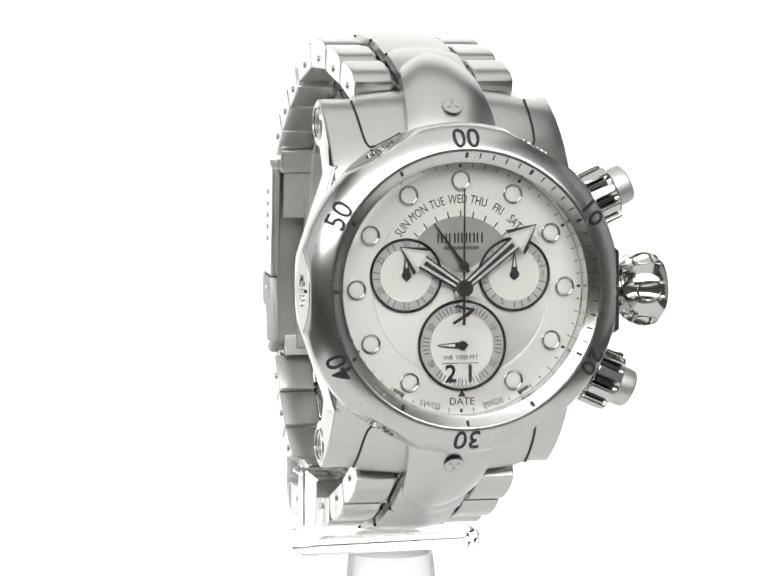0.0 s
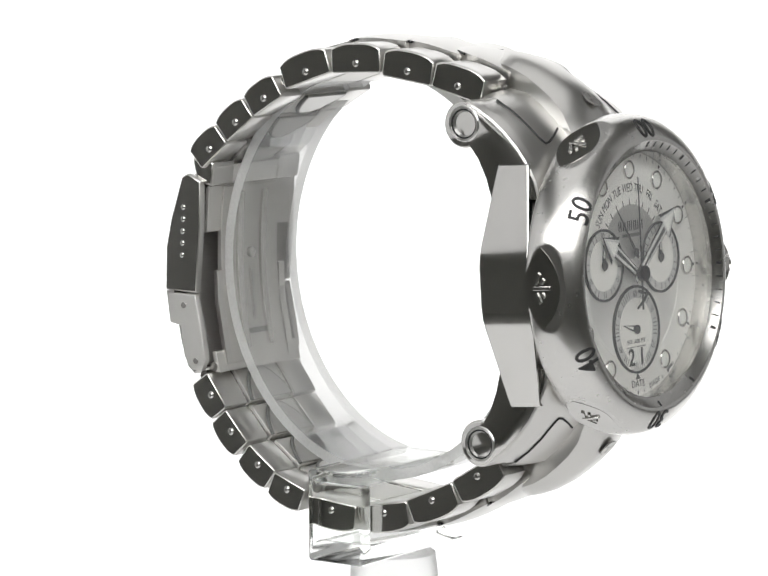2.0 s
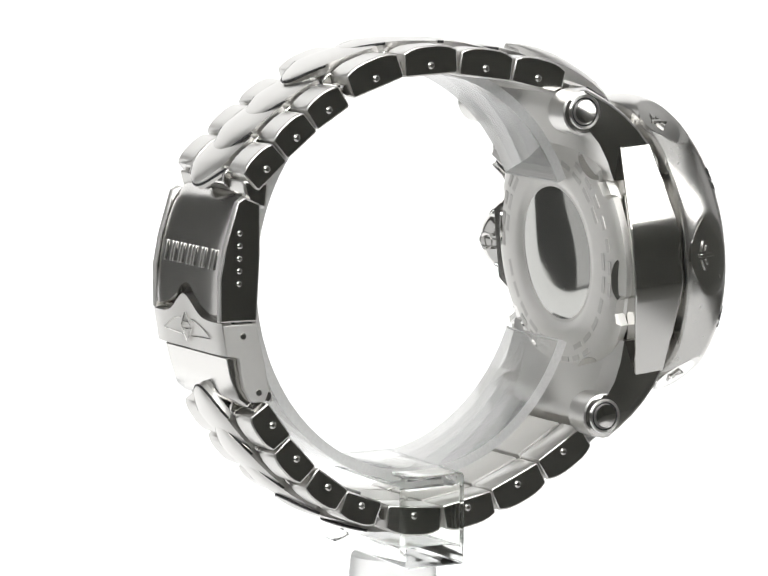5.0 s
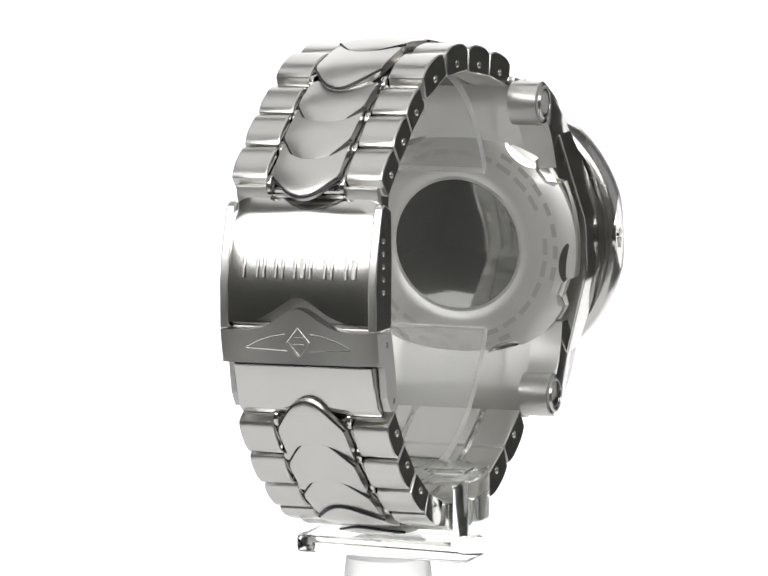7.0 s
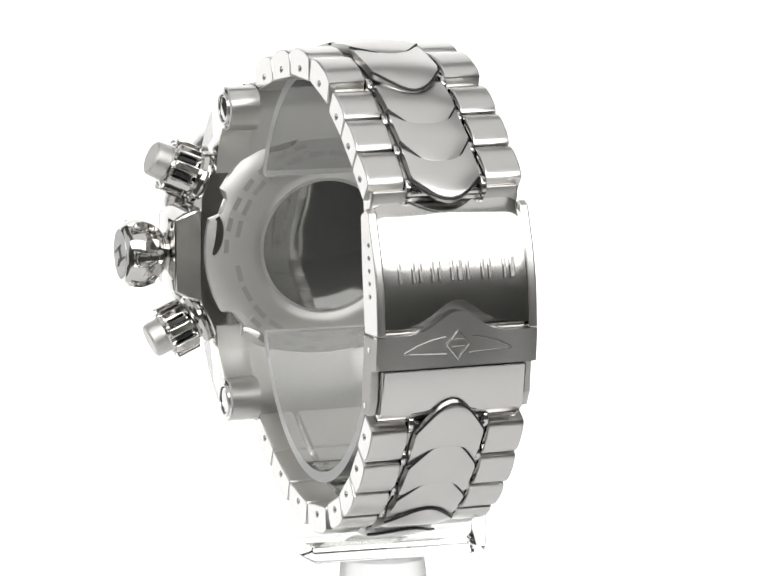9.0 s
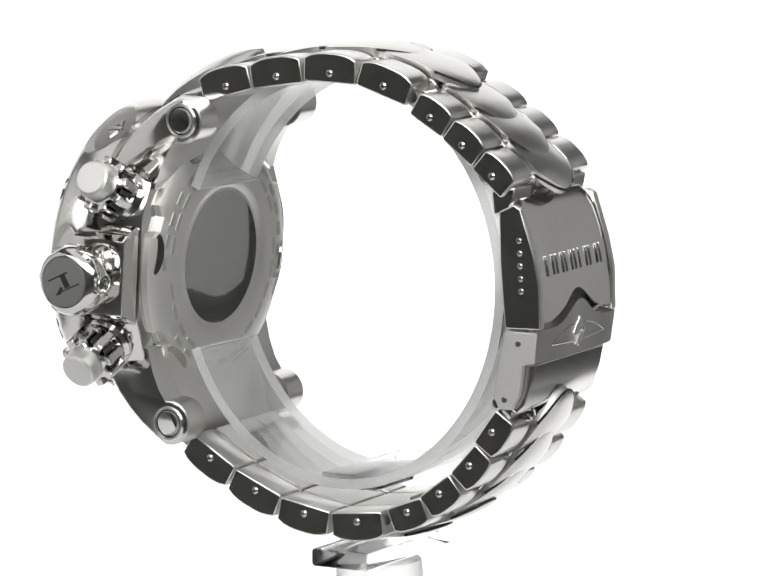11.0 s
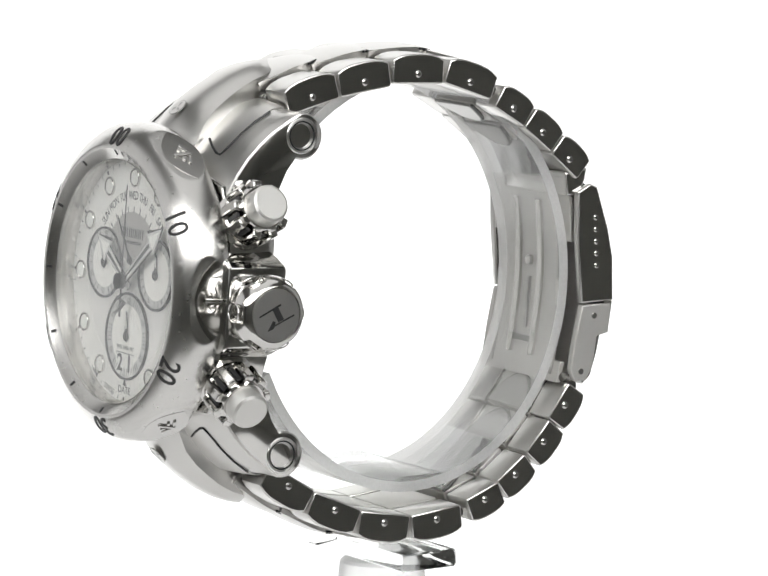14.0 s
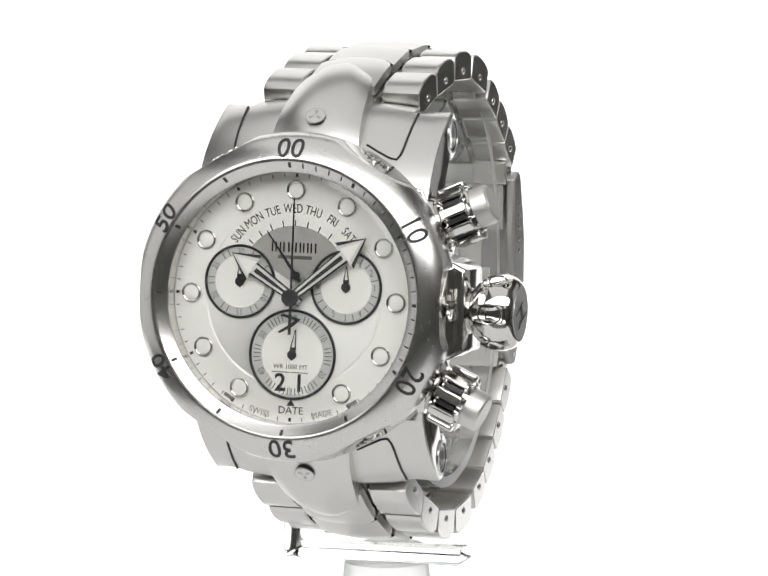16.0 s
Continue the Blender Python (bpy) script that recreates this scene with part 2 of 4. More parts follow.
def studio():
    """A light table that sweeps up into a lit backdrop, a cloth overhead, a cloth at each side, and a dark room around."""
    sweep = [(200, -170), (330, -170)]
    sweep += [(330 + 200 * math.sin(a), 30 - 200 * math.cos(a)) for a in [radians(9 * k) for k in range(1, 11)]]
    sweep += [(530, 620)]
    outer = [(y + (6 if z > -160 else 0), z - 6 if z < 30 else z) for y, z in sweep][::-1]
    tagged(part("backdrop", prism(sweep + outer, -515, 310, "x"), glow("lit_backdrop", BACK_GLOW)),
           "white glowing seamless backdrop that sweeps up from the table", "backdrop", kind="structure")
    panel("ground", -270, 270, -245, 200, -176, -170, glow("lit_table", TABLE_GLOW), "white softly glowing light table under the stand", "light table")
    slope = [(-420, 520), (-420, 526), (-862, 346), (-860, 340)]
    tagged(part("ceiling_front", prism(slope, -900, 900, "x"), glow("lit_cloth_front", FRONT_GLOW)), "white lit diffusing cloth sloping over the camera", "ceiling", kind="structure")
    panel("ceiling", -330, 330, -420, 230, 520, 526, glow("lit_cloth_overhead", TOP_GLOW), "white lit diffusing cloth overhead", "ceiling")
    # unseen side cloths; the left one's front edge is cut slanting to shape reflections
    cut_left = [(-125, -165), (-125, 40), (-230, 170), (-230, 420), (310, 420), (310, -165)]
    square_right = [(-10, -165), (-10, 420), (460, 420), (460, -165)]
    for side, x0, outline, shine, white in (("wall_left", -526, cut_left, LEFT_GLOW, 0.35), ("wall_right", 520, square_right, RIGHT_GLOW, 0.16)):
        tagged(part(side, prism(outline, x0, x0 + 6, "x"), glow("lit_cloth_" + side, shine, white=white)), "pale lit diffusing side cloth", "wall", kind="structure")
    dark = paint("dark_room_paint", (0.47, 0.47, 0.45), 0.8)
    panel("floor", -2500, 2500, -2500, 2500, -900, -880, dark, "grey studio floor", "floor")
    panel("wall_north", -2500, 2500, 2480, 2500, -880, 1800, dark, "grey studio wall", "wall")
    panel("wall_south", -2500, 2500, -2500, -2480, -880, 1800, dark, "grey studio wall", "wall")
    panel("wall_east", 2480, 2500, -2480, 2480, -880, 1800, dark, "grey studio wall", "wall")
    panel("wall_west", -2500, -2480, -2480, 2480, -880, 1800, dark, "grey studio wall", "wall")
    panel("room_ceiling", -2500, 2500, -2500, 2500, 1800, 1820, dark, "grey studio ceiling", "ceiling")


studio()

# ---------- the watch ----------
watch = tagged(new("wristwatch"), "large steel chronograph wristwatch with silver dial on a clear stand", "wristwatch")


def arc(cx, cy, r, a0, a1, n):
    return [(cx + r * math.cos(radians(a0 + (a1 - a0) * k / n)), cy + r * math.sin(radians(a0 + (a1 - a0) * k / n))) for k in range(n + 1)]


def build_case():
    case = part("case", lathe([(0, 4.2), (20.6, 4.2), (21.6, 5.2), (21.6, 13.2), (20.6, 14.2), (0, 14.2)], 96), SATIN, watch, m=LOCAL)
    # faceted flanks, with a swelling in the middle
    left = [(-12, 20), (-19.2, 19.8), (-23.3, 7.0), (-23.9, 5.0), (-24.1, 3.0), (-24.1, -3.2), (-23.9, -5.2), (-23.3, -7.2), (-19.2, -20.2), (-12, -20.4)]
    plate = prism(left, 4.8, 14.6, "y", 0.3, 2)
    for v in plate.verts:
        v.co.y += (-1.6 if v.co.y > 9 else 2.2) * (abs(v.co.z) / 19.5) ** 2
    part("flank", plate, POLISHED, case, "mirror-polished faceted flank that swells out in the middle", 14)
    right = [(12, 20), (19.6, 18.0), (23.6, 9.5), (23.6, -9.5), (19.6, -19.5), (12, -20)]
    part("flank", prism(right, 5.0, 14.0, "y", 0.35, 2, 0.965), POLISHED, case, "mirror-polished faceted steel flank")
    front = [(5.2, 14.0), (5.8, 17.0), (7.3, 19.8), (9.2, 22.6), (11.4, 25.0), (13.8, 27.1), (16.6, 29.0)]
    lean = []
    for k in range(len(front)):
        a, b = front[max(k - 1, 0)], front[min(k + 1, len(front) - 1)]
        d = Vector((b[0] - a[0], b[1] - a[1])).normalized()
        lean.append((-d.y, d.x))

    def swell(x):
        """How far the hood bulges beyond its edge."""
        return 2.4 * (1 - (abs(x) / 19.7) ** 2.4) - (0.45 if abs(x) > 19.6 else 0.12 if abs(x) > 19.1 else 0)

    def face(x):
        return [(y + n[0] * swell(x), z + n[1] * swell(x)) for (y, z), n in zip(front, lean)]

    for sgn in (1, -1):
        for s in (1, -1):
            loops = []
            for x in (13.9, 15.2, 16.5, 17.6, 18.5, 19.15, 19.5, 19.7):
                tail = arc(19.5, 26.4, 3.9 - (0.3 if x > 19.6 else 0), 100, -105, 16) + [(17.0, 20.8), (15.6, 17.6), (14.6, 14.0)]
                loops.append([(s * (x - 0.03 * (y - 12) * max(0.0, (x - 14) / 5.7)), y, sgn * z) for y, z in face(x) + tail])
            horn = part("lug", loft(loops), SATIN, case, sharp=40, m=shift(0.6, 0, 0), cheeks=POLISHED)
            part("screw", lathe([(0, -0.45), (2.2, -0.1), (2.3, -0.3), (2.45, -0.3), (2.5, 0.12), (2.8, 0.14), (3.02, -0.1), (3.05, -0.9), (3.4, -0.95), (3.4, -3.0), (0, -3.0)][::-1], 48), TURNED, horn,
                 "polished steel screw head with a turned hollow", m=shift(s * 19.62, 19.4, sgn * 26.5) @ Matrix.Rotation(radians(90 * s), 4, "Z") @ Matrix.Rotation(radians(180), 4, "X"))
            part("groove", lathe([(2.24, -0.32), (2.24, -0.05), (2.48, -0.02), (2.48, -0.32)], 40, True), ENGRAVED, horn, "dark ring groove",
                 m=shift(s * 19.62, 19.4, sgn * 26.5) @ Matrix.Rotation(radians(90 * s), 4, "Z") @ Matrix.Rotation(radians(180), 4, "X"))
            # the joint line of the hood
            def on(x, k):
                f = face(x)
                i = min(int(k), len(f) - 2)
                y, z = (Vector(f[i]).lerp(Vector(f[i + 1]), k - i))
                return (s * x, y - 0.02, sgn * (z + 0.02))
            pts = [on(8.4, 3.35), on(10.6, 3.0), on(12.6, 2.75), on(13.7, 2.72), on(14.2, 3.0), on(14.4, 3.5), on(14.5, 4), on(14.6, 5), on(14.7, 6)]
            part("seam", tube(pts, 0.21, 6), ENGRAVED, case, "dark joint line", m=shift(0.6, 0, 0))
        loops = []
        for k in range(-7, 8):
            x = 13.9 * k / 7
            top = face(x)
            tail = [(18.8, top[-1][1] + 0.7), (19.3, top[-1][1] - 0.2), (18.4, 25.0), (15.6, 17.6), (14.6, 14.0)]
            loops.append([(x, y, sgn * z) for y, z in top + tail])
        part("hood", loft(loops), SATIN, case, sharp=40, m=shift(0.6, 0, 0))
        # the raised middle of the hood, running up on to the bracelet
        spine = [(3.6, 21.5, 8.0), (4.6, 24.6, 7.6), (6.9, 28.5, 7.2), (9.4, 30.9, 6.9), (12.1, 32.9, 6.6), (15.0, 34.8, 6.2), (18.0, 36.2, 5.7), (20.4, 36.9, 5.0), (22.2, 37.2, 3.6), (23.2, 37.3, 1.2)]
        loops = []
        for i, (y, z, w) in enumerate(spine):
            a, b = spine[max(i - 1, 0)], spine[min(i + 1, len(spine) - 1)]
            d = Vector((0, b[0] - a[0], b[1] - a[1])).normalized()
            nrm = Vector((0, -d.z, d.y))
            top = [Vector((w * u, y, z)) + nrm * (0.55 * min(1.0, 0.3 * i) - 1.9 * abs(u) ** 2.4) for u in [k / 6 for k in range(-6, 7)]]
            low = [Vector((w * u, y, z)) - nrm * 6.0 for u in (1, 0.5, 0, -0.5, -1)]
            loops.append([(p.x, p.y, sgn * p.z) for p in top + low])
        ridge = part("hood_ridge", loft(loops), SATIN, case, "satin steel hood ridge with a small screw", 40, m=shift(0.6, 0, 0))
        # slotted screw on the ridge
        at = facing(0, 6.78, sgn * 29.2, 0, 45) if sgn > 0 else facing(0, 6.78, -29.2, 180, 45)
        scr = part("screw", flat(circle(1.55, 28), 0.16), SATIN, ridge, "steel screw with a three-armed recess", m=at)
        part("groove", ring_plate(1.55, 1.7, 0.1, 28), SOFT_MARK, scr)
        for k in range(3):
            part("slot", flat([(0.25, -0.16), (1.15, -0.3), (1.15, 0.3), (0.25, 0.16)], 0.18), SOFT_MARK, scr, m=Matrix.Rotation(radians(90 + 120 * k), 4, "Z"))
    # crown guard
    guard = [(21, 8.2), (25.2, 6.9), (27.8, 5.6), (27.8, -7.6), (25.2, -8.9), (21, -10.2)]
    part("crown_guard", prism(guard, 3.0, 13.6, "y", 0.5), POLISHED, case, "polished faceted crown guard")
    # case back with a window
    back = part("case_back", lathe([(0, 13.9), (22.4, 13.9), (22.4, 15.2), (21.6, 15.8), (19.5, 16.4), (14.2, 16.9), (13.2, 16.7), (12.4, 16.2), (0, 16.2)], 96,
                                  cut=lambda a, y: 20.6 if abs((math.degrees(a) + 22.5) % 60 - 30) < 6 else 99), MATTE, case, "engraved round steel case back")
    part("back_window", lathe([(0, 16.55), (6, 16.5), (11.6, 16.25), (12.3, 16.1), (0, 16.1)], 64), DARK_GLASS, back, "dark glossy case back window")
    # six hollows for the case key
    leaf = [(3.6 * u, 1.25 * (1 - u * u) ** 0.7) for u in [k / 8 for k in range(-8, 9)]]
    leaf = leaf + [(x, -y) for x, y in leaf[-2:0:-1]]
    hollow = None
    for k in range(6):
        a = radians(60 * k + 22)
        m = shift(20.75 * math.sin(a), 15.95, 20.75 * math.cos(a)) @ Matrix.Rotation(a, 4, "Y") @ Matrix.Rotation(radians(-58), 4, "X")
        hollow = part("key_hollow", prism(leaf, -0.4, 0.12, "z") if hollow is None else None, POLISHED, back, "polished hollow for the case key", m=m, mesh=hollow and hollow.data)
    # engraving that cannot be read
    bar = None
    for k in range(26):
        a = 360 / 26 * k + 7
        if k % 7 == 6:
            continue
        m = shift(17.0 * math.sin(radians(a)), 16.62, 17.0 * math.cos(radians(a))) @ Matrix.Rotation(radians(a), 4, "Y")
        bar = part("engraved_mark", box(-1.5, 1.5, -0.05, 0.08, -0.45, 0.45) if bar is None else None, FAINT_MARK, back, m=m, mesh=bar and bar.data)
    bar = None
    for k in range(30):
        if k % 10 > 6:
            continue
        a = 12 * k + 15
        m = shift(18.9 * math.sin(radians(a)), 16.42, 18.9 * math.cos(radians(a))) @ Matrix.Rotation(radians(a), 4, "Y")
        bar = part("engraved_mark", box(-1.2, 1.2, -0.05, 0.16, -0.45, 0.45) if bar is None else None, FAINT_MARK, back, m=m, mesh=bar and bar.data)
    return case


case = build_case()


def smooth_line(pts, n):
    """More points on a rounded line (Catmull-Rom)."""
    out = []
    for i in range(len(pts) - 1):
        a, b, c, d = (Vector(pts[max(0, min(len(pts) - 1, j))]) for j in (i - 1, i, i + 1, i + 2))
        for k in range(n):
            t = k / n
            p = 0.5 * (2 * b + (c - a) * t + (2 * a - 5 * b + 4 * c - d) * t * t + (3 * b - a - 3 * c + d) * t ** 3)
            out.append((p.x, p.y))
    return out + [tuple(pts[-1])]


def build_bezel():
    def cut(a, y):
        d = (math.degrees(a) - 30) % 60
        d = min(d, 60 - d)
        return max(22.7, (25.8 + 0.12 * (y - 1.2)) / math.cos(radians(d))) if d < 22 else 99.0
    prof = [(22.5, 4.6), (25.2, 4.6), (26.0, 4.1), (26.5, 3.0), (26.7, 1.6), (26.65, 0.2), (26.4, -1.0), (25.95, -2.0), (25.2, -2.9), (24.3, -3.65), (23.3, -4.25), (22.6, -4.55),
            (22.1, -4.5), (20.9, -3.6), (20.35, -3.3), (20.35, 0.6), (22.5, 0.6)]
    prof = smooth_line(prof[1:13], 6) + prof[13:] + prof[:1]
    bezel = part("bezel", lathe(prof, 480, True, cut), BEZEL_STEEL, watch, "brushed steel bezel with engraved numerals and six flats", 11, m=LOCAL)
    slope = [Vector(p) for p in prof if p[1] < 0.3 and p[0] > 22.55][::-1]
    reach = [0.0]
    for p, q in zip(slope, slope[1:]):
        reach.append(reach[-1] + (q - p).length)
    start = min(range(len(slope)), key=lambda i: abs(slope[i].x - 24.15))

    def on_slope(d):
        """Radius, depth and outward normal at the distance d along the slope, outwards from the line of the numerals."""
        d = max(0.0, min(reach[-1] - 1e-6, d + reach[start]))
        i = max(j for j in range(len(reach) - 1) if reach[j] <= d)
        p, q = slope[i], slope[i + 1]
        e = (q - p).normalized()
        return p + (q - p) * ((d - reach[i]) / (reach[i + 1] - reach[i])), Vector((e.y, -e.x))

    for k, words in enumerate(("00", "10", "20", "30", "40", "50")):
        bm = lettering(words, 5.3, 0.05, 0.02)
        for j in range(-6, 7):
            bmesh.ops.bisect_plane(bm, geom=bm.verts[:] + bm.edges[:] + bm.faces[:], plane_co=(0, 0.37 * j, 0), plane_no=(0, 1, 0))
        for v in bm.verts:
            p, n = on_slope(v.co.y)
            p = p + n * (v.co.z + 0.07)
            a = radians(60 * k) + v.co.x * 0.87 / 24.15
            v.co = (p.x * math.sin(a), p.y, p.x * math.cos(a))
        part("numeral", bm, ENGRAVED, bezel)
    # minute marks on the inner slope: every minute up to 20, then every fifth
    tick = None
    wide = None
    for mnt in range(60):
        if mnt > 20 and mnt % 5:
            continue
        a = radians(6 * mnt)
        at = facing(21.5 * math.sin(a), -4.06, 21.5 * math.cos(a), 6 * mnt, -36.8)
        if mnt % 5:
            tick = part("minute_mark", flat([(-0.1, -0.5), (0.1, -0.5), (0.1, 0.5), (-0.1, 0.5)], 0.05) if tick is None else None, PRINT, bezel, m=at, mesh=tick and tick.data)
        else:
            wide = part("minute_mark", flat([(-0.24, -0.5), (0.24, -0.5), (0.24, 0.5), (-0.24, 0.5)], 0.05) if wide is None else None, PRINT, bezel, m=at, mesh=wide and wide.data)
    # six polished flats with a small raised emblem in each
    lens = [(6.6 * u, 3.2 * (1 - u * u) ** 0.95) for u in [k / 10 for k in range(-10, 11)]]
    lens = lens + [(x, -y) for x, y in lens[-2:0:-1]]
    strokes = [[(-2.6, 0.5), (-0.7, 1.1), (-0.7, 0.7), (-2.2, 0.1)], [(2.6, 0.5), (0.7, 1.1), (0.7, 0.7), (2.2, 0.1)], [(-0.32, -1.5), (0.32, -1.5), (0.32, 1.5), (-0.32, 1.5)],
               [(-1.7, -0.2), (-0.7, 0.2), (-0.7, -0.3), (-1.3, -0.6)], [(1.7, -0.2), (0.7, 0.2), (0.7, -0.3), (1.3, -0.6)]]
    plate, marks = None, []
    for k in range(6):
        a = radians(30 + 60 * k)
        m = shift(25.76 * math.sin(a), 1.3, 25.76 * math.cos(a)) @ Matrix.Rotation(a, 4, "Y") @ Matrix.Rotation(math.atan(0.12), 4, "X")
        lot = part("bezel_flat", prism(lens, -0.6, 0.1, "z") if plate is None else None, POLISHED, bezel, "mirror-polished flat in the bezel with a small emblem", m=m, mesh=plate)
        plate = lot.data
        for q, poly in enumerate(strokes):
            st = part("emblem_bar", prism(poly, 0.05, 0.4, "z", 0.08) if len(marks) <= q else None, SPUN, lot, mesh=marks[q] if len(marks) > q else None)
            if len(marks) <= q:
                marks.append(st.data)
    glass = part("crystal", lathe([(0, -3.75), (19.6, -3.75), (20.3, -3.4), (20.3, -2.4), (0, -2.4)], 96), CRYSTAL, bezel, "clear flat watch crystal")
    glass.visible_shadow = False
    return bezel


bezel = build_bezel()


def pointer_shape(length, width, head, tail):
    """Outlines of an arrow pointer: outer plate, slot, and the luminous head."""
    s = length - head
    w = width / 2
    outer = [(-w * 0.55, tail), (w * 0.55, tail), (w, s), (w * 2.4, s - 0.2), (0, length), (-w * 2.4, s - 0.2), (-w, s)]
    slot = [(-w * 0.2, tail + 2.2), (w * 0.2, tail + 2.2), (w * 0.45, s - 0.4), (-w * 0.45, s - 0.4)]
    lume = [(-w * 1.5, s + 0.15), (w * 1.5, s + 0.15), (0, length - 0.9)]
    return outer, slot, lume


def build_dial():
    dial = part("dial", lathe([(0, 0.9), (20.3, 0.9), (20.3, 0), (14.9, 0), (14.7, 0.12), (0, 0.12)], 96), DIAL_SILVER, watch, "silver dial with luminous dots and three subdials", 20, m=LOCAL)
    part("dial_centre", lathe([(0, 0.06), (14.4, 0.06), (14.6, 0.2), (0, 0.2)], 96), DIAL_GREY, dial, "silver sunray dial centre")
    # day arc
    fan = [(9.0 * math.sin(radians(a)), 9.0 * math.cos(radians(a))) for a in range(-60, 61, 5)] + [(0.6, 0.0), (-0.6, 0.0)]
    pale = [(13.6 * math.sin(radians(a)), 13.6 * math.cos(radians(a))) for a in range(-62, 63, 4)] + [(7.0 * math.sin(radians(a)), 7.0 * math.cos(radians(a))) for a in range(62, -63, -4)]
    part("day_arc", flat(pale, 0.06), SUBDIAL, dial, "white day-of-week arc", m=facing(0, 0.05, 2.0))
    part("day_fan", flat(fan, 0.1), DIAL_DARK, dial, "dark grey fan under the maker's mark", m=facing(0, 0.04, 2.6))
    for k, words in enumerate(("SUN", "MON", "TUE", "WED", "THU", "FRI", "SAT")):
        a = -51 + 16.3 * k
        part("day_word", lettering(words, 2.05, 0.02), PRINT, dial, m=facing(12.3 * math.sin(radians(a)), -0.06, 2.0 + 12.3 * math.cos(radians(a)), a) @ Matrix.Diagonal((0.7, 1, 1, 1)))
    tick = None
    for k in range(9):
        a = -48 + 12 * k
        at = facing(10.0 * math.sin(radians(a)), -0.03, 2.0 + 10.0 * math.cos(radians(a)), a)
        tick = part("day_tick", flat([(-0.09, -0.5), (0.09, -0.5), (0.09, 0.5), (-0.09, 0.5)], 0.04) if tick is None else None, PRINT, dial, m=at, mesh=tick and tick.data)
    # the maker's mark as plain bars
    x = -3.9
    for w in (0.3, 1.0, 1.1, 0.3, 1.0, 0.95, 1.0):
        for x0 in ((x,) if w < 0.5 else (x, x + w - 0.26)):
            part("mark_bar", flat([(0, -0.8), (0.26, -0.8), (0.26, 0.8), (0, 0.8)], 0.04), PRINT, dial, m=facing(x0, -0.09, 8.1))
        x += w + 0.32
    part("mark_bar", flat([(-2.9, -0.28), (2.9, -0.28), (2.9, 0.28), (-2.9, 0.28)], 0.03), GREY_PRINT, dial, m=facing(0.1, -0.08, 6.5))
    # hour dots
    first = None
    for h in range(12):
        if h == 6:
            continue
        a = radians(30 * h)
        at = facing(17.35 * math.sin(a), -0.02, 17.35 * math.cos(a), 30 * h)
        if first is None:
            first = part("hour_dot", lathe([(0, -0.35), (0.9, -0.34), (1.2, -0.22), (1.25, 0), (0, 0)], 32), LUME, dial, m=shift(17.35 * math.sin(a), -0.02, 17.35 * math.cos(a)))
            rim = part("rim", lathe([(1.25, 0.02), (1.6, 0.02), (1.6, -0.3), (1.45, -0.42), (1.25, -0.3)], 32, True), POLISHED, first, "polished steel rim")
        else:
            d = part("hour_dot", None, None, dial, m=shift(17.35 * math.sin(a), -0.02, 17.35 * math.cos(a)), mesh=first.data)
            part("rim", None, None, d, "polished steel rim", mesh=rim.data)
    tick = None
    for mnt in range(60):
        a = radians(6 * mnt)
        at = facing(19.75 * math.sin(a), -0.01, 19.75 * math.cos(a), 6 * mnt)
        if mnt % 5:
            tick = part("track_tick", flat([(-0.07, -0.3), (0.07, -0.3), (0.07, 0.3), (-0.07, 0.3)], 0.03) if tick is None else None, PRINT, dial, m=at, mesh=tick and tick.data)
        else:
            part("track_mark", flat([(-0.22, -0.3), (0.22, -0.3), (0.22, 0.3), (-0.22, 0.3)], 0.03), PRINT, dial, m=at)
    part("date_word", lettering("DATE", 1.7, 0.02), PRINT, dial, m=facing(0.1, -0.04, -18.3))
    part("date_arrow", flat([(-0.7, -0.4), (0.7, -0.4), (0, 0.7)], 0.04), PRINT, dial, m=facing(0.1, -0.02, -17.1))
    part("dial_word", lettering("SWISS", 1.35, 0.02), GREY_PRINT, dial, m=facing(-5.2, -0.03, -18.7, 14))
    part("dial_word", lettering("MADE", 1.35, 0.02), GREY_PRINT, dial, m=facing(5.4, -0.03, -18.6, -14))
    part("dial_mark", flat([(-1.0, -0.3), (1.0, -0.3), (1.0, 0.3), (-1.0, 0.3)], 0.02), GREY_PRINT, dial, m=facing(-10.4, -0.02, -16.6, 30))
    part("dial_mark", flat([(-1.0, -0.3), (1.0, -0.3), (1.0, 0.3), (-1.0, 0.3)], 0.02), GREY_PRINT, dial, m=facing(10.4, -0.02, -16.6, -30))

    def subdial(cx, cz, r, words, ticks, turn_of):
        sub = part("subdial", lathe([(0, -0.06), (r * 0.68, -0.06), (r * 0.7, -0.1), (r - 0.35, -0.12), (r - 0.3, 0.15), (0, 0.15)], 64), SUBDIAL, dial, "white subdial with a black ring", 15, m=shift(cx, 0, cz))
        part("subdial_band", lathe([(r * 0.71, 0.0), (r * 0.71, -0.11), (r - 0.4, -0.125), (r - 0.4, 0.0)], 64, True), BAND_GREY, sub, "grey printed band")
        part("ring", lathe([(r - 0.42, 0.1), (r, 0.1), (r, -0.3), (r - 0.12, -0.4), (r - 0.3, -0.38), (r - 0.42, -0.2)], 64, True), PRINT, sub, "glossy black ring")
        for w, turn in words:
            up = 0 if turn_of is None else turn
            rr = r * 0.8
            part("numeral", lettering(w, 1.55, 0.02), GREY_PRINT, sub, m=facing(rr * math.sin(radians(turn)), -0.15, rr * math.cos(radians(turn)), up) @ Matrix.Diagonal((0.8, 1, 1, 1)))
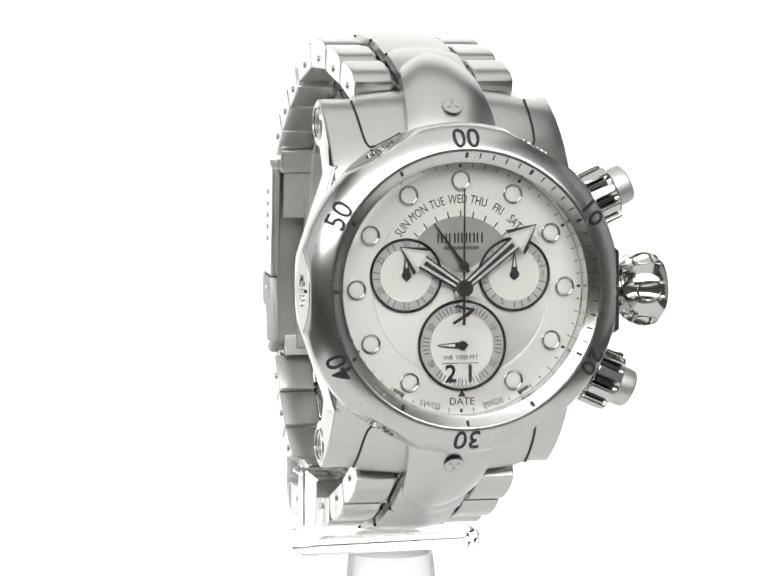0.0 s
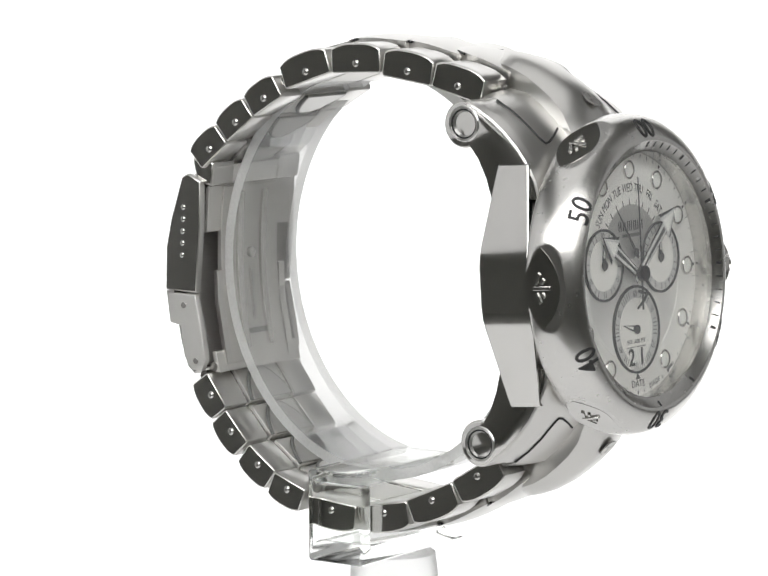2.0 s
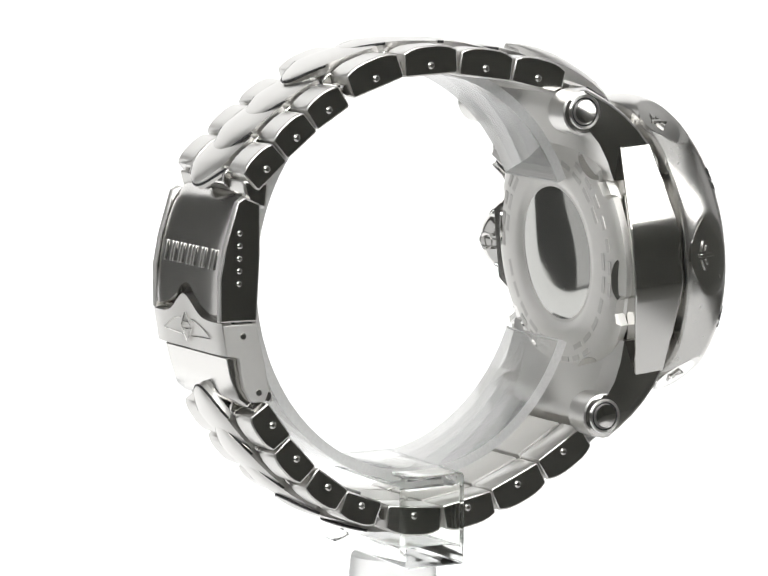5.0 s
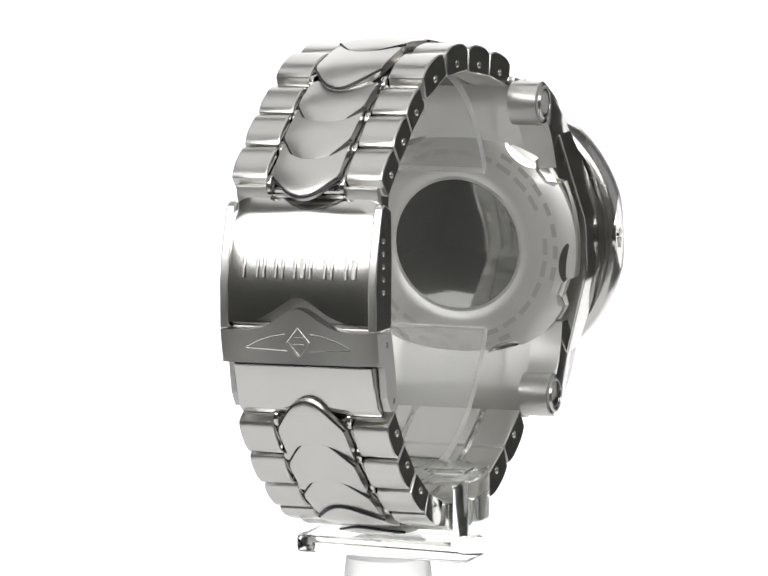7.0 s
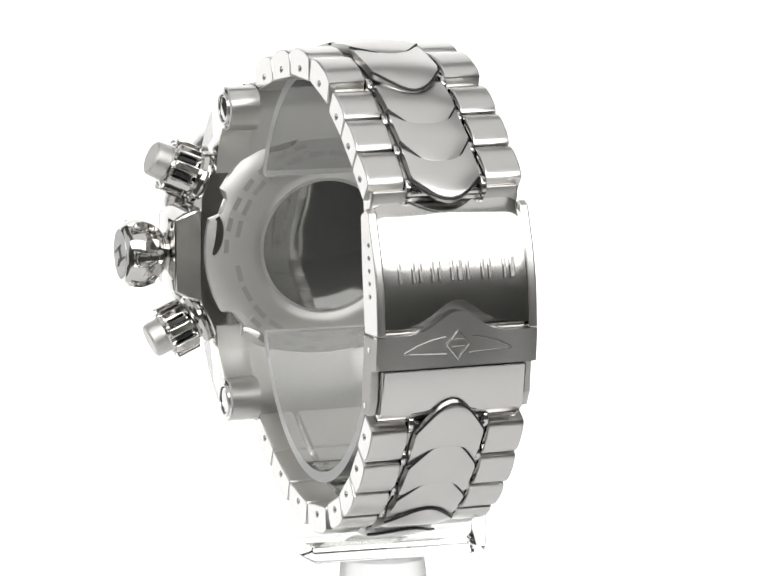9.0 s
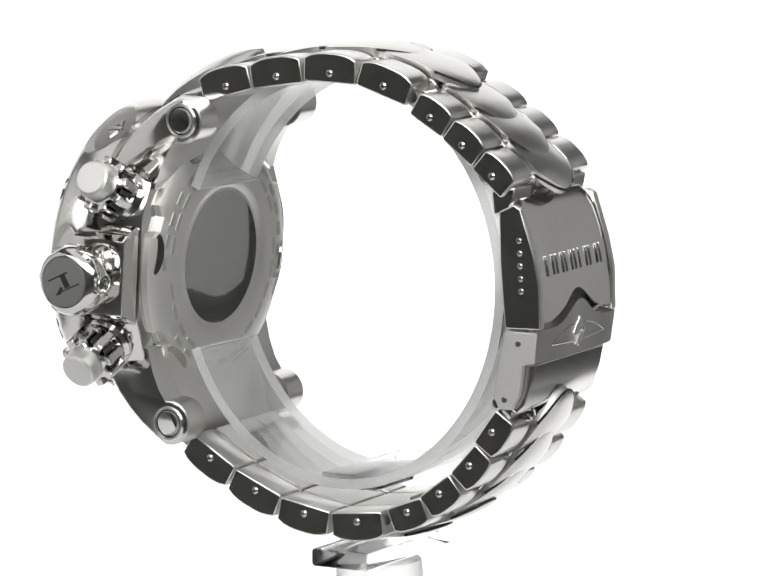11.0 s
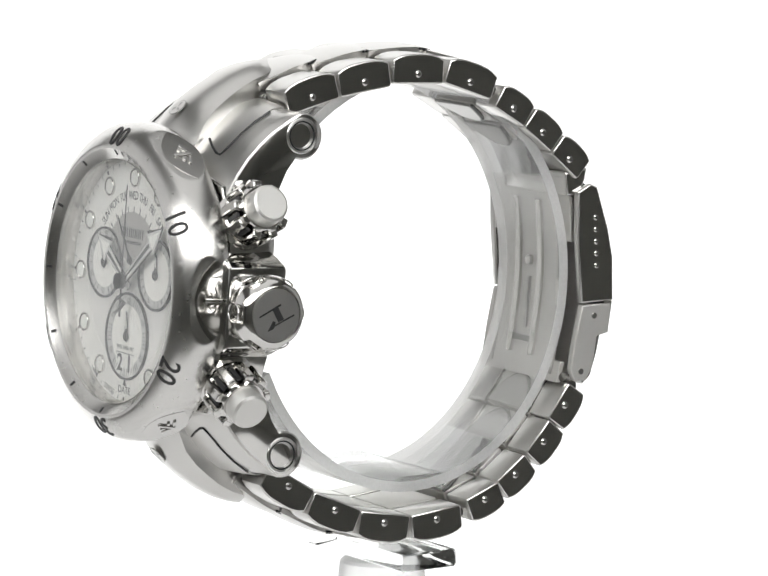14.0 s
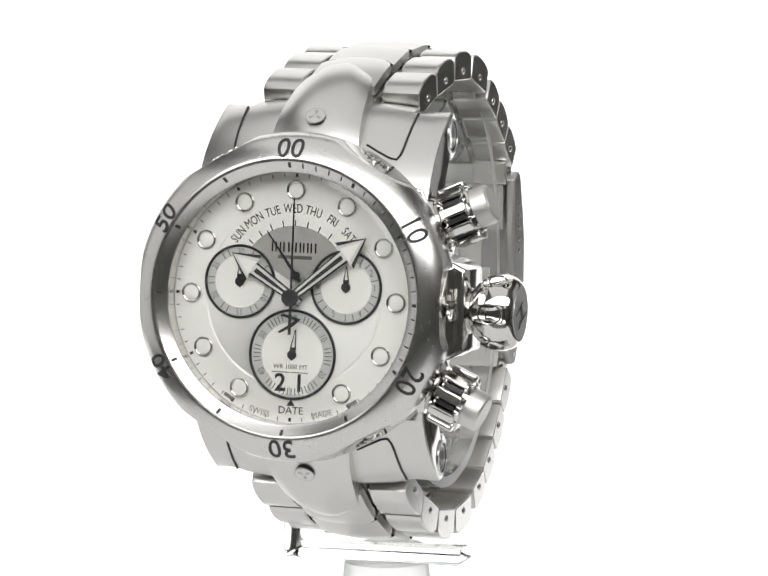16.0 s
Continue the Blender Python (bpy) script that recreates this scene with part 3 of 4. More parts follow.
        t = None
        for k in range(ticks):
            turn = 360 / ticks * k
            if any(abs((turn - w[1] + 180) % 360 - 180) < 14 for w in words):
                continue
            rr = r * 0.82
            t = part("tick", flat([(-0.08, -0.55), (0.08, -0.55), (0.08, 0.55), (-0.08, 0.55)], 0.03) if t is None else None, GREY_PRINT, sub,
                     m=facing(rr * math.sin(radians(turn)), -0.13, rr * math.cos(radians(turn)), turn), mesh=t and t.data)
        return sub

    def small_pointer(r, name="small_pointer"):
        p = part(name, flat([(-0.5, -0.5), (0, -1.0), (0.5, -0.5), (0.42, 0.5), (0.5, 1.0), (0.09, r), (-0.09, r), (-0.5, 1.0), (-0.42, 0.5)], 0.12), PRINT, watch, "black and white subdial pointer")
        part("pointer_fill", flat([(-0.26, 1.2), (0.26, 1.2), (0.04, r - 0.5), (-0.04, r - 0.5)], 0.15), LUME, p)
        part("hub", flat(circle(0.75, 20), 0.3), PRINT, p)
        return p

    subdial(-9.1, 2.2, 6.0, [("30", 0), ("5", 60), ("10", 120), ("15", 180), ("20", 240), ("25", 300)], 30, True)
    subdial(8.9, 2.1, 6.0, [("1", 90), ("2", 60), ("4", 150), ("5", 205), ("6", 270)], 24, None)
    low = subdial(0.15, -9.2, 7.35, [("60", 0), ("10", 60), ("20", 120), ("40", 240), ("50", 300)], 60, True)
    small_pointer(3.4).matrix_basis = LOCAL @ facing(-9.1, -0.2, 2.2, 0)
    small_pointer(3.4).matrix_basis = LOCAL @ facing(8.9, -0.2, 2.1, 0)
    seconds = small_pointer(4.1, "seconds_pointer")
    seconds.matrix_basis = LOCAL @ facing(0.15, -0.2, -9.2, 270)
    # the big date
    for x, w in ((-1.75, "2"), (1.45, "1")):
        win = part("date_window", flat([(-1.45, -1.75), (1.45, -1.75), (1.45, 1.75), (-1.45, 1.75)], 0.05), LUME, dial, m=facing(x, -0.1, -13.9))
        part("date_numeral", lettering(w, 4.0, 0.02, 0.07), PRINT, win, m=Matrix.Translation((0, 0, 0.00009)))
        part("date_frame", flat([(-1.45, 1.75), (1.45, 1.75), (1.45, 1.88), (-1.45, 1.88)], 0.09), GREY_PRINT, win)
    part("depth_words", lettering("WR 1000 MT", 1.05, 0.02), GREY_PRINT, dial, m=facing(-0.1, -0.16, -11.2))
    # main pointers
    for name, length, width, head, turn, up in (("hour_pointer", 12.2, 1.7, 4.2, 303, -1.0), ("minute_pointer", 15.6, 1.7, 4.4, 50.5, -1.35)):
        outer, slot, lume = pointer_shape(length, width, head, -1.6)
        p = part(name, flat(outer, 0.16), WHITE_LACQUER, watch, "white-edged steel arrow pointer with white luminous head", m=LOCAL @ facing(0.1, up, 0.1, turn))
        part("pointer_edge", flat([(x * 1.22 + (0.12 if x > 0 else -0.12 if x < 0 else 0), y * 1.02) for x, y in outer], 0.1), PRINT, p, "dark pointer edge", m=Matrix.Translation((0, 0, -0.00011)))
        part("slot", flat(slot, 0.2), PRINT, p)
        part("luminous_fill", flat([(-0.42, 1.6), (0.42, 1.6), (0.5, 3.4), (-0.5, 3.4)], 0.19), LUME, p)
        part("luminous_fill", flat(lume, 0.2), LUME, p)
    p = part("chronograph_pointer", flat([(-0.24, -6.0), (0.24, -6.0), (0.18, 0), (0.11, 16.0), (-0.11, 16.0), (-0.18, 0)], 0.1), PRINT, watch, "thin black chronograph pointer", m=LOCAL @ facing(0.1, -1.7, 0.1, 0.5))
    part("counterweight", flat([(-2.0, -5.6), (-1.6, -5.8), (0.6, -4.6), (1.9, -3.4), (-1.2, -2.6), (-1.6, -3.0), (0.9, -3.6), (-0.4, -4.6)], 0.12), PRINT, p)
    part("hub", lathe([(0, -0.7), (0.8, -0.6), (1.3, -0.1), (1.3, 0.9), (0, 0.9)], 32), PRINT, p, m=Matrix.Rotation(radians(90), 4, "X"))
    p = part("day_pointer", flat([(-0.28, -1.2), (0.28, -1.2), (0.3, 0.2), (0.07, 8.6), (-0.07, 8.6), (-0.3, 0.2)], 0.12), PRINT, watch, "black day pointer", m=LOCAL @ facing(0.5, -0.55, 3.6, -36))
    part("hub", flat(circle(0.7, 20), 0.25), PRINT, p)
    return seconds


seconds = build_dial()


def build_crowns():
    # crown, turned round x
    def scallop(base, n, depth, wide):
        """A turned body with n round hollows: (radius, y, how much the hollows bite)."""
        bm = bmesh.new()
        steps = 120
        rows = []
        for r, y, bite in base:
            row = []
            for k in range(steps):
                a = 2 * math.pi * k / steps
                d = abs(((a / (2 * math.pi) * n) % 1.0) - 0.5) * 2
                q = max(0.0, 1 - (d / wide) ** 2) if d < wide else 0.0
                rr = r - bite * depth * math.sqrt(q)
                row.append(bm.verts.new((rr * math.sin(a), y, rr * math.cos(a))))
            rows.append(row)
        for a, b in zip(rows, rows[1:]):
            for k in range(steps):
                j = (k + 1) % steps
                bm.faces.new((a[k], a[j], b[j], b[k]))
        bm.faces.new(rows[0])
        bm.faces.new(rows[-1][::-1])
        return bm

    out = Matrix.Rotation(radians(-90), 4, "Z")
    at = shift(26.0, 7.2, -1.1) @ out
    crown = part("crown", scallop([(3.0, -1.5, 0), (3.2, 2.2, 0), (3.9, 2.6, 0), (4.6, 3.2, 0.4), (5.4, 4.2, 0.9), (5.95, 5.4, 1), (6.2, 6.6, 1), (6.15, 7.8, 0.7), (5.7, 9.0, 0.15), (5.2, 9.6, 0), (4.7, 9.95, 0), (4.5, 10.0, 0), (4.4, 9.8, 0)], 6, 1.3, 0.5),
                 POLISHED, watch, "polished scalloped screw-down crown", 35, m=LOCAL @ at)
    part("crown_collar", lathe([(0, -1.6), (3.9, -1.6), (3.9, 1.6), (3.5, 2.0), (0, 2.0)], 48), POLISHED, crown)
    rim = [(6.12 * math.sin(radians(15 * math.cos(radians(q)))), 6.4 + 2.0 * math.sin(radians(q)), (6.12 - 0.1 * math.sin(radians(q)) ** 2 - 0.35 * max(0, -math.sin(radians(q)))) * math.cos(radians(15 * math.cos(radians(q))))) for q in range(0, 361, 20)]
    oval = None
    for k in range(6):
        oval = part("hollow_rim", tube(rim, 0.14, 6) if oval is None else None, POLISHED, crown, m=Matrix.Rotation(radians(60 * k + 30), 4, "Y"), mesh=oval and oval.data)
    cap = part("crown_cap", lathe([(0, 10.1), (4.25, 10.05), (4.35, 9.7), (0, 9.7)], 48), CAP, crown, "satin crown end with an engraved mark")
    rot = Matrix.Rotation(radians(-90), 4, "X")
    for poly in ([(-3.2, -0.2), (0.4, 1.6), (0.3, 1.8), (-3.3, 0.0)], [(-0.6, -1.9), (3.2, 0.2), (3.1, 0.4), (-0.7, -1.6)], [(-1.4, 0.6), (-0.4, 1.1), (0.9, -1.0), (-0.1, -1.4)], [(0.4, 2.2), (1.5, 2.6), (0.6, 0.9), (0.1, 1.0)]):
        part("crown_mark", flat(poly, 0.05), ENGRAVED, cap, m=Matrix.Translation((0, 0.01012, 0)) @ rot)
    for sgn in (1, -1):
        tilt = Matrix.Rotation(radians(-sgn * 24), 4, "Y")
        at = shift(21.4, 7.6 + sgn * 0.7, sgn * 13.0 - 0.6) @ tilt @ out
        push = part("pusher", scallop([(3.4, -2, 0), (3.6, 1.6, 0), (4.4, 2.0, 0), (4.4, 2.4, 1), (4.4, 3.8, 1), (4.4, 5.6, 1), (4.3, 6.4, 1), (4.0, 6.9, 0.4), (3.6, 7.2, 0)], 9, 0.75, 0.55),
                    POLISHED, watch, "polished fluted chronograph pusher", 35, m=LOCAL @ at)
        part("pusher_cap", lathe([(0, 10.0), (2.7, 10.0), (3.1, 9.7), (3.25, 9.0), (3.25, 6.8), (0, 6.8)], 40), MATTE, push, "satin pusher cap")
        part("pusher_collar", lathe([(0, -2.2), (4.9, -2.2), (4.9, 0.6), (4.3, 1.3), (0, 1.3)], 40), POLISHED, push)
        grip = None
        for k in range(9):
            a = radians(40 * k)
            m = shift(4.1 * math.sin(a), 0, 4.1 * math.cos(a)) @ Matrix.Rotation(a, 4, "Y")
            grip = part("grip_bar", box(-0.85, 0.85, 2.1, 6.7, -0.6, 0.95, 0.32) if grip is None else None, POLISHED, push, "polished raised grip bar", m=m, mesh=grip and grip.data)
        # black blocks set in the flutes stand for the shade between the bars
        t = None
        for k in range(9):
            a = radians(40 * k + 20)
            m = shift(4.15 * math.sin(a), 0, 4.15 * math.cos(a)) @ Matrix.Rotation(a, 4, "Y")
            t = part("flute_shade", box(-0.4, 0.4, 2.8, 6.0, -0.3, 0.2, 0.12) if t is None else None, ENGRAVED, push, m=m, mesh=t and t.data)


build_crowns()

# ---------- the bracelet ----------
BX = 0.84
TOP_PINS = [(24.5, 32.5), (34.5, 35.25), (44.95, 36.9), (55.5, 35.8), (64.7, 31.5), (71.05, 27.55), (77.0, 23.0)]
LOW_PINS = [(24.55, -32.8), (34.0, -37.15), (44.0, -39.65), (54.55, -39.4), (64.2, -36.2), (70.2, -32.05), (75.65, -26.35), (79.6, -20.0)]


def side_profile(h, out_end, out_mid, inner):
    """The outline of a side piece: along the bracelet and outward."""
    pts = [(-h + 0.3, -inner)] + [(h - 0.3, -inner), (h, -inner + 0.5)]
    n = 8
    dome = []
    for k in range(n + 1):
        u = 1 - 2 * k / n
        dome.append((h * u * (1.0 if abs(u) < 0.99 else 1.0), out_end + (out_mid - out_end) * (1 - abs(u) ** 3)))
    return pts + dome + [(-h, -inner + 0.5)]


def tongue_width(u):
    """The share of the full width at the share u of the way to the tip: a flare, then a round end."""
    v = max(0.0, 1 - u)
    return 0.93 * math.sqrt(v) + 0.07 * v ** 3


def scale_piece(start, tip, bend, half, low, high, dome=0.45):
    """The middle piece: a tongue with a rounded tip that lies over the next one. Its length runs along z, its top to y."""
    loops = []
    n = 14
    for k in range(n + 1):
        v = k / n
        v = 1 - (1 - v) ** 1.6
        s = start + (tip - start) * v
        c = bend
        w = half * (1 if s < c else tongue_width((s - c) / (tip - c)))
        w = max(w, 0.25)
        base = low + (high - low) * v - max(0.0, s) ** 2 / 62 - 1.2 * max(0, v - 0.9)
        top = [(w * u, base + dome * (1 - abs(u) ** 2.5) * (w / half) - dome, s) for u in [j / 6 for j in range(-6, 7)]]
        bot = [(w, base - dome - 1.5, s), (0, base - dome - 1.5, s), (-w, base - dome - 1.5, s)]
        loops.append(top + bot)
    return loft(loops)


def scale_shade_line(tip, bend, half, drop):
    """The course of the black shade line under the rounded tip of a middle piece."""
    pts = []
    for k in range(-10, 11):
        u = k / 10
        s = bend + (tip - bend) * (1 - u * u)
        x = math.copysign(half * tongue_width(1 - u * u) * 1.01, u)
        pts.append((x, drop - max(0.0, s) ** 2 / 62 - 0.35 * abs(u) ** 2, s + 0.05))
    return pts


def build_bracelet():
    kinds = {}
    for row, sgn in ((TOP_PINS, 1), (LOW_PINS, -1)):
        for i, (y, z) in enumerate(row):
            a, b = row[max(i - 1, 0)], row[min(i + 1, len(row) - 1)]
            d = Vector((0, b[0] - a[0], b[1] - a[1])).normalized()
            if i == 0:
                d = Vector((0, b[0] - y, b[1] - z + sgn * 0.6)).normalized()
            out = Vector((0, -d.z, d.y)) * sgn
            big = i < 4
            x = out.cross(d)
            m = Matrix((x, out, d)).transposed().to_4x4()
            m.translation = Vector((BX, y, z)) * MM
            h = 5.12 if big else 3.66
            last = sgn > 0 and i == len(row) - 1
            key = (big, last)
            reach = 3.6 if last else 5.3
            if key not in kinds:
                prof = side_profile(h, 2.4, 3.45, 1.7) if big else side_profile(h, 2.4, 3.2, 1.7)
                prof = [(o, s) for s, o in prof]
                meshes = []
                tmp = part("side_piece", prism(prof, 7.1, 13.5, "x", 0.35), BRUSHED, cheeks=POLISHED)
                tmp2 = part("side_piece", prism(prof, -13.5, -7.1, "x", 0.35), BRUSHED, cheeks=POLISHED)
                tmp3 = part("middle_piece", scale_piece(-h - 0.2, h + reach, h - 0.4, 5.95, *((3.9, 5.3) if big else (3.7, 3.9) if last else (3.7, 4.8))), SATIN, sharp=38)
                ear = [(-1.3, -h + 1.6), (1.7, -h + 1.6), (2.1, h - 2.4)] + [(0.75 + 1.85 * math.cos(radians(a)), h - 0.1 + 1.85 * math.sin(radians(a))) for a in range(-45, 181, 25)] + [(-1.3, h - 1.0)]
                # black tube under the tongue's edge stands for the shade in the step
                tmp9 = part("tongue_shade_line", tube(scale_shade_line(h + reach, h - 0.4, 5.95, 4.5 if big else 2.9 if last else 4.0), 0.24, 6), ENGRAVED)
                tmp8 = part("connecting_ear", prism(ear, 6.1, 7.0, "x", 0.2), POLISHED)
                inner = [(-1.65, -h + 0.25), (-1.65, h - 0.25), (1.2, h - 0.25), (1.2, -h + 0.25)]
                tmp4 = part("inner_piece", prism(inner, -6.0, 6.0, "x", 0.25), MATTE)
                lip = [(5.6 * math.cos(radians(a)) * (1 - 0.12 * math.sin(radians(a))), -h + 0.4 + (h + 2.6) * math.sin(radians(a)) ** 1.3) for a in range(0, 181, 10)]
                tongue = prism([(x, s) for x, s in lip], 0.0, 0.55, "y", 0.15)
                bmesh.ops.translate(tongue, vec=(0, -2.25, 0), verts=tongue.verts)
                tmp7 = part("inner_tongue", tongue, CAP)
                tmp10 = part("inner_rim", tube([(x * 1.03, -1.85, s + 0.15) for x, s in lip], 0.34, 8), GREY_PRINT)
                tmp5 = part("pin_end", lathe([(0, -0.25), (0.35, -0.22), (0.62, 0.0), (0.62, 0.3), (0, 0.3)], 16), SPUN)
                tmp6 = part("link_tube", prism(circle(0.95, 14), -12.4, 12.4, "x"), POLISHED)
                kinds[key] = [o.data for o in (tmp, tmp2, tmp3, tmp4, tmp5, tmp6, tmp7, tmp8, tmp9, tmp10)]
                for o in (tmp, tmp2, tmp3, tmp4, tmp5, tmp6, tmp7, tmp8, tmp9, tmp10):
                    bpy.data.objects.remove(o)
            me = kinds[key]
            link = part("bracelet_link", None, None, watch, "brushed steel bracelet link", m=LOCAL @ m, mesh=me[3])
            part("side_piece", None, None, link, mesh=me[0])
            part("side_piece", None, None, link, mesh=me[1])
            part("middle_piece", None, None, link, "satin tongue-shaped middle piece", mesh=me[2])
            part("pin_end", None, None, link, "split pin end", m=shift(13.55, 0, 0) @ Matrix.Rotation(radians(90), 4, "Z"), mesh=me[4])
            part("pin_end", None, None, link, "split pin end", m=shift(-13.55, 0, 0) @ Matrix.Rotation(radians(-90), 4, "Z"), mesh=me[4])
            part("connecting_ear", None, None, link, mesh=me[7])
            part("tongue_shade_line", None, None, link, "black line for the shade under the tongue's edge", mesh=me[8])
            part("connecting_ear", None, None, link, m=shift(-13.1, 0, 0), mesh=me[7])
            if i > 3:
                part("inner_tongue", None, None, link, "rounded tongue on the inner side", mesh=me[6])
                part("inner_rim", None, None, link, "dark joint line round the inner tongue", mesh=me[9])
            part("link_tube", None, None, link, m=shift(0, 0, h + 0.1), mesh=me[5])


build_bracelet()


def build_clasp():
    # end piece above the cover
    end = [(81.3, 21.6), (81.0, 19.4), (80.2, 17.2), (77.4, 16.4), (76.6, 20.6)]
    low_end = [(80.0, 20.4), (81.6, 17.2), (78.2, 16.4), (76.6, 20.0)]
    clasp = part("clasp", prism(low_end, -12.0, 12.0, "x", 0.25), BRUSHED, watch, "polished folding clasp with a safety lock", m=LOCAL @ shift(BX, 0, 0))
    for x0, x1 in ((-12.9, -6.6), (6.6, 12.9)):
        part("end_block", prism(end, x0, x1, "x", 0.4), BRUSHED, clasp, "brushed end block", cheeks=POLISHED)
    # cover: a shell with a wavy lower edge
    def outer_y(z):
        return 87.7 - 0.0128 * (z + 2.5) ** 2
    def edge(x):
        return 0.2 + 3.8 * math.exp(-(x / 4.6) ** 2) - 0.6 * math.exp(-((abs(x) - 11) / 3.5) ** 2)
    nx, nz = 28, 16
    xs = [-13.7 + 27.4 * k / nx for k in range(nx + 1)]
    rows_out, rows_in = [], []
    bm = bmesh.new()
    for j in range(nz + 1):
        ro, ri = [], []
        for x in xs:
            top = 19.5 - 0.6 * max(0.0, abs(x) - 11.0)
            z = edge(x) + (top - edge(x)) * j / nz
            crown = 0.35 * (1 - abs(x / 13.75) ** 8) - 0.2 - (0.7 if j == nz else 0.12 if j == nz - 1 else 0)
            ro.append(bm.verts.new((x, outer_y(z) + crown, z)))
            ri.append(bm.verts.new((x, outer_y(z) - 1.4, z)))
        rows_out.append(ro)
        rows_in.append(ri)
    for j in range(nz):
        for k in range(nx):
            bm.faces.new((rows_out[j][k], rows_out[j][k + 1], rows_out[j + 1][k + 1], rows_out[j + 1][k]))
            bm.faces.new((rows_in[j][k], rows_in[j + 1][k], rows_in[j + 1][k + 1], rows_in[j][k + 1]))
        for k in (0, nx):
            bm.faces.new((rows_out[j][k], rows_out[j + 1][k], rows_in[j + 1][k], rows_in[j][k]))
    for j in (0, nz):
        for k in range(nx):
            bm.faces.new((rows_out[j][k], rows_out[j][k + 1], rows_in[j][k + 1], rows_in[j][k]))
    cover = part("clasp_cover", bm, COVER_STEEL, clasp, "mirror-polished clasp cover with a raised mark", 40)
    # side walls of the cover, with adjusting holes
    wall = [(87.95, -1.5), (87.3, 6), (85.9, 11), (83.0, 18.3), (81.6, 18.9), (78.9, 17.4), (79.6, 9.0), (81.2, -2.1)]
    for s in (1, -1):
        x0, x1 = sorted((s * 12.5, s * 14.0))
        side = part("cover_side", prism(wall, x0, x1, "x", 0.3), SATIN, cover, "polished cover side with five holes", cheeks=POLISHED)
        h = None
        for k in range(5):
            h = part("adjusting_hole", lathe([(0, -0.2), (0.3, -0.16), (0.5, 0.0), (0.5, 0.2), (0, 0.2)], 14) if h is None else None, SPUN, side,
                     m=shift(s * 14.0, 83.9 - 0.22 * k, 4.6 + 2.1 * k) @ Matrix.Rotation(radians(90 * s), 4, "Z"), mesh=h and h.data)
    # raised mark as plain bars
    x = -10.4
    on_cover = shift(0, outer_y(8.6), 8.6) @ Matrix.Rotation(radians(15.9), 4, "X")
    for w in (0.95, 3.2, 3.2, 0.95, 2.8, 2.7, 3.0):
        for x0 in ((x,) if w < 1 else (x, x + w - 0.6)):
            part("raised_bar", box(x0, x0 + (0.95 if w < 1 else 0.6), -0.3, 0.42, -1.75, 1.75, 0.16), COVER_STEEL, cover, m=on_cover)
        x += w + 0.6
    # safety lock
    def lock_edge(x):
        return -1.6 + 3.8 * math.exp(-(x / 4.6) ** 2)
    bm = bmesh.new()
    top_o, bot_o, top_i, bot_i = [], [], [], []
    for k in range(nx + 1):
        x = xs[k] * 1.025
        crown = 0.3 * (1 - abs(x / 13.6) ** 8)
        top_o.append(bm.verts.new((x, 87.75 + crown, lock_edge(x))))
        bot_o.append(bm.verts.new((x, 87.3 + crown, -7.2)))
        top_i.append(bm.verts.new((x, 86.0, lock_edge(x))))
        bot_i.append(bm.verts.new((x, 85.6, -7.2)))
    for a, b in ((top_o, bot_o), (bot_o, bot_i), (bot_i, top_i), (top_i, top_o)):
        for k in range(nx):
            bm.faces.new((a[k], a[k + 1], b[k + 1], b[k]))
    for k in (0, nx):
        bm.faces.new((top_o[k], bot_o[k], bot_i[k], top_i[k]))
    lock = part("safety_lock", bm, SATIN, clasp, "satin safety lock with an engraved winged emblem", 40)
    wing = [(-9.4, -4.4), (-7.0, -3.2), (-4.5, -2.4), (-2.2, -2.0)]
    for s in (1, -1):
        part("engraved_line", tube([(s * x, 87.98, z) for x, z in wing], 0.1, 5), POLISHED, lock)
        part("engraved_line", tube([(s * 9.4, 87.8, -4.6), (s * 2.0, 87.95, -4.9)], 0.1, 5), POLISHED, lock)
    for pts in ([(0, -1.0), (2.0, -3.4), (0, -6.0), (-2.0, -3.4), (0, -1.0)], [(-1.0, -2.6), (1.0, -2.6)], [(-1.1, -3.8), (1.1, -3.8)]):
        part("engraved_line", tube([(x, 88.0, z) for x, z in pts], 0.12, 5), POLISHED, lock)
    cheek = [(87.5, -1.9), (81.4, -2.4), (80.4, -9.0), (79.9, -13.8), (80.9, -15.8), (83.3, -15.6), (84.6, -13.0), (85.0, -7.8), (87.3, -7.2)]
    for s in (1, -1):
        x0, x1 = sorted((s * 12.7, s * 14.1))
        ck = part("lock_cheek", prism(cheek, x0, x1, "x", 0.25), DULL, lock, "satin steel cheek of the lock")
        for y, z in ((84.0, -4.2), (82.0, -14.0)):
            part("rivet", prism(circle(0.55, 14), -0.1, 0.12, "x", 0.06), SPUN, ck, m=shift(s * 14.15, y, z))
    # inner shell, lower plate, blades and their hinges
    shell = [(82.4, 17.0), (84.2, 9.0), (84.9, 0.0), (84.4, -8.0), (82.6, -15.0), (81.8, -15.0), (83.5, -8.0), (84.0, 0.0), (83.3, 9.0), (81.5, 17.0)]
    part("inner_shell", prism(shell, -12.4, 12.4, "x", 0.1), DULL, clasp, "dull steel inner shell of the clasp")
    plate = [(86.7, -7.6), (86.2, -11.0), (85.2, -15.0), (83.6, -16.6), (82.2, -15.5), (83.6, -8.0)]
    part("lower_plate", prism(plate, -12.6, 12.6, "x", 0.3), SPUN, clasp, "brushed curved lower plate")
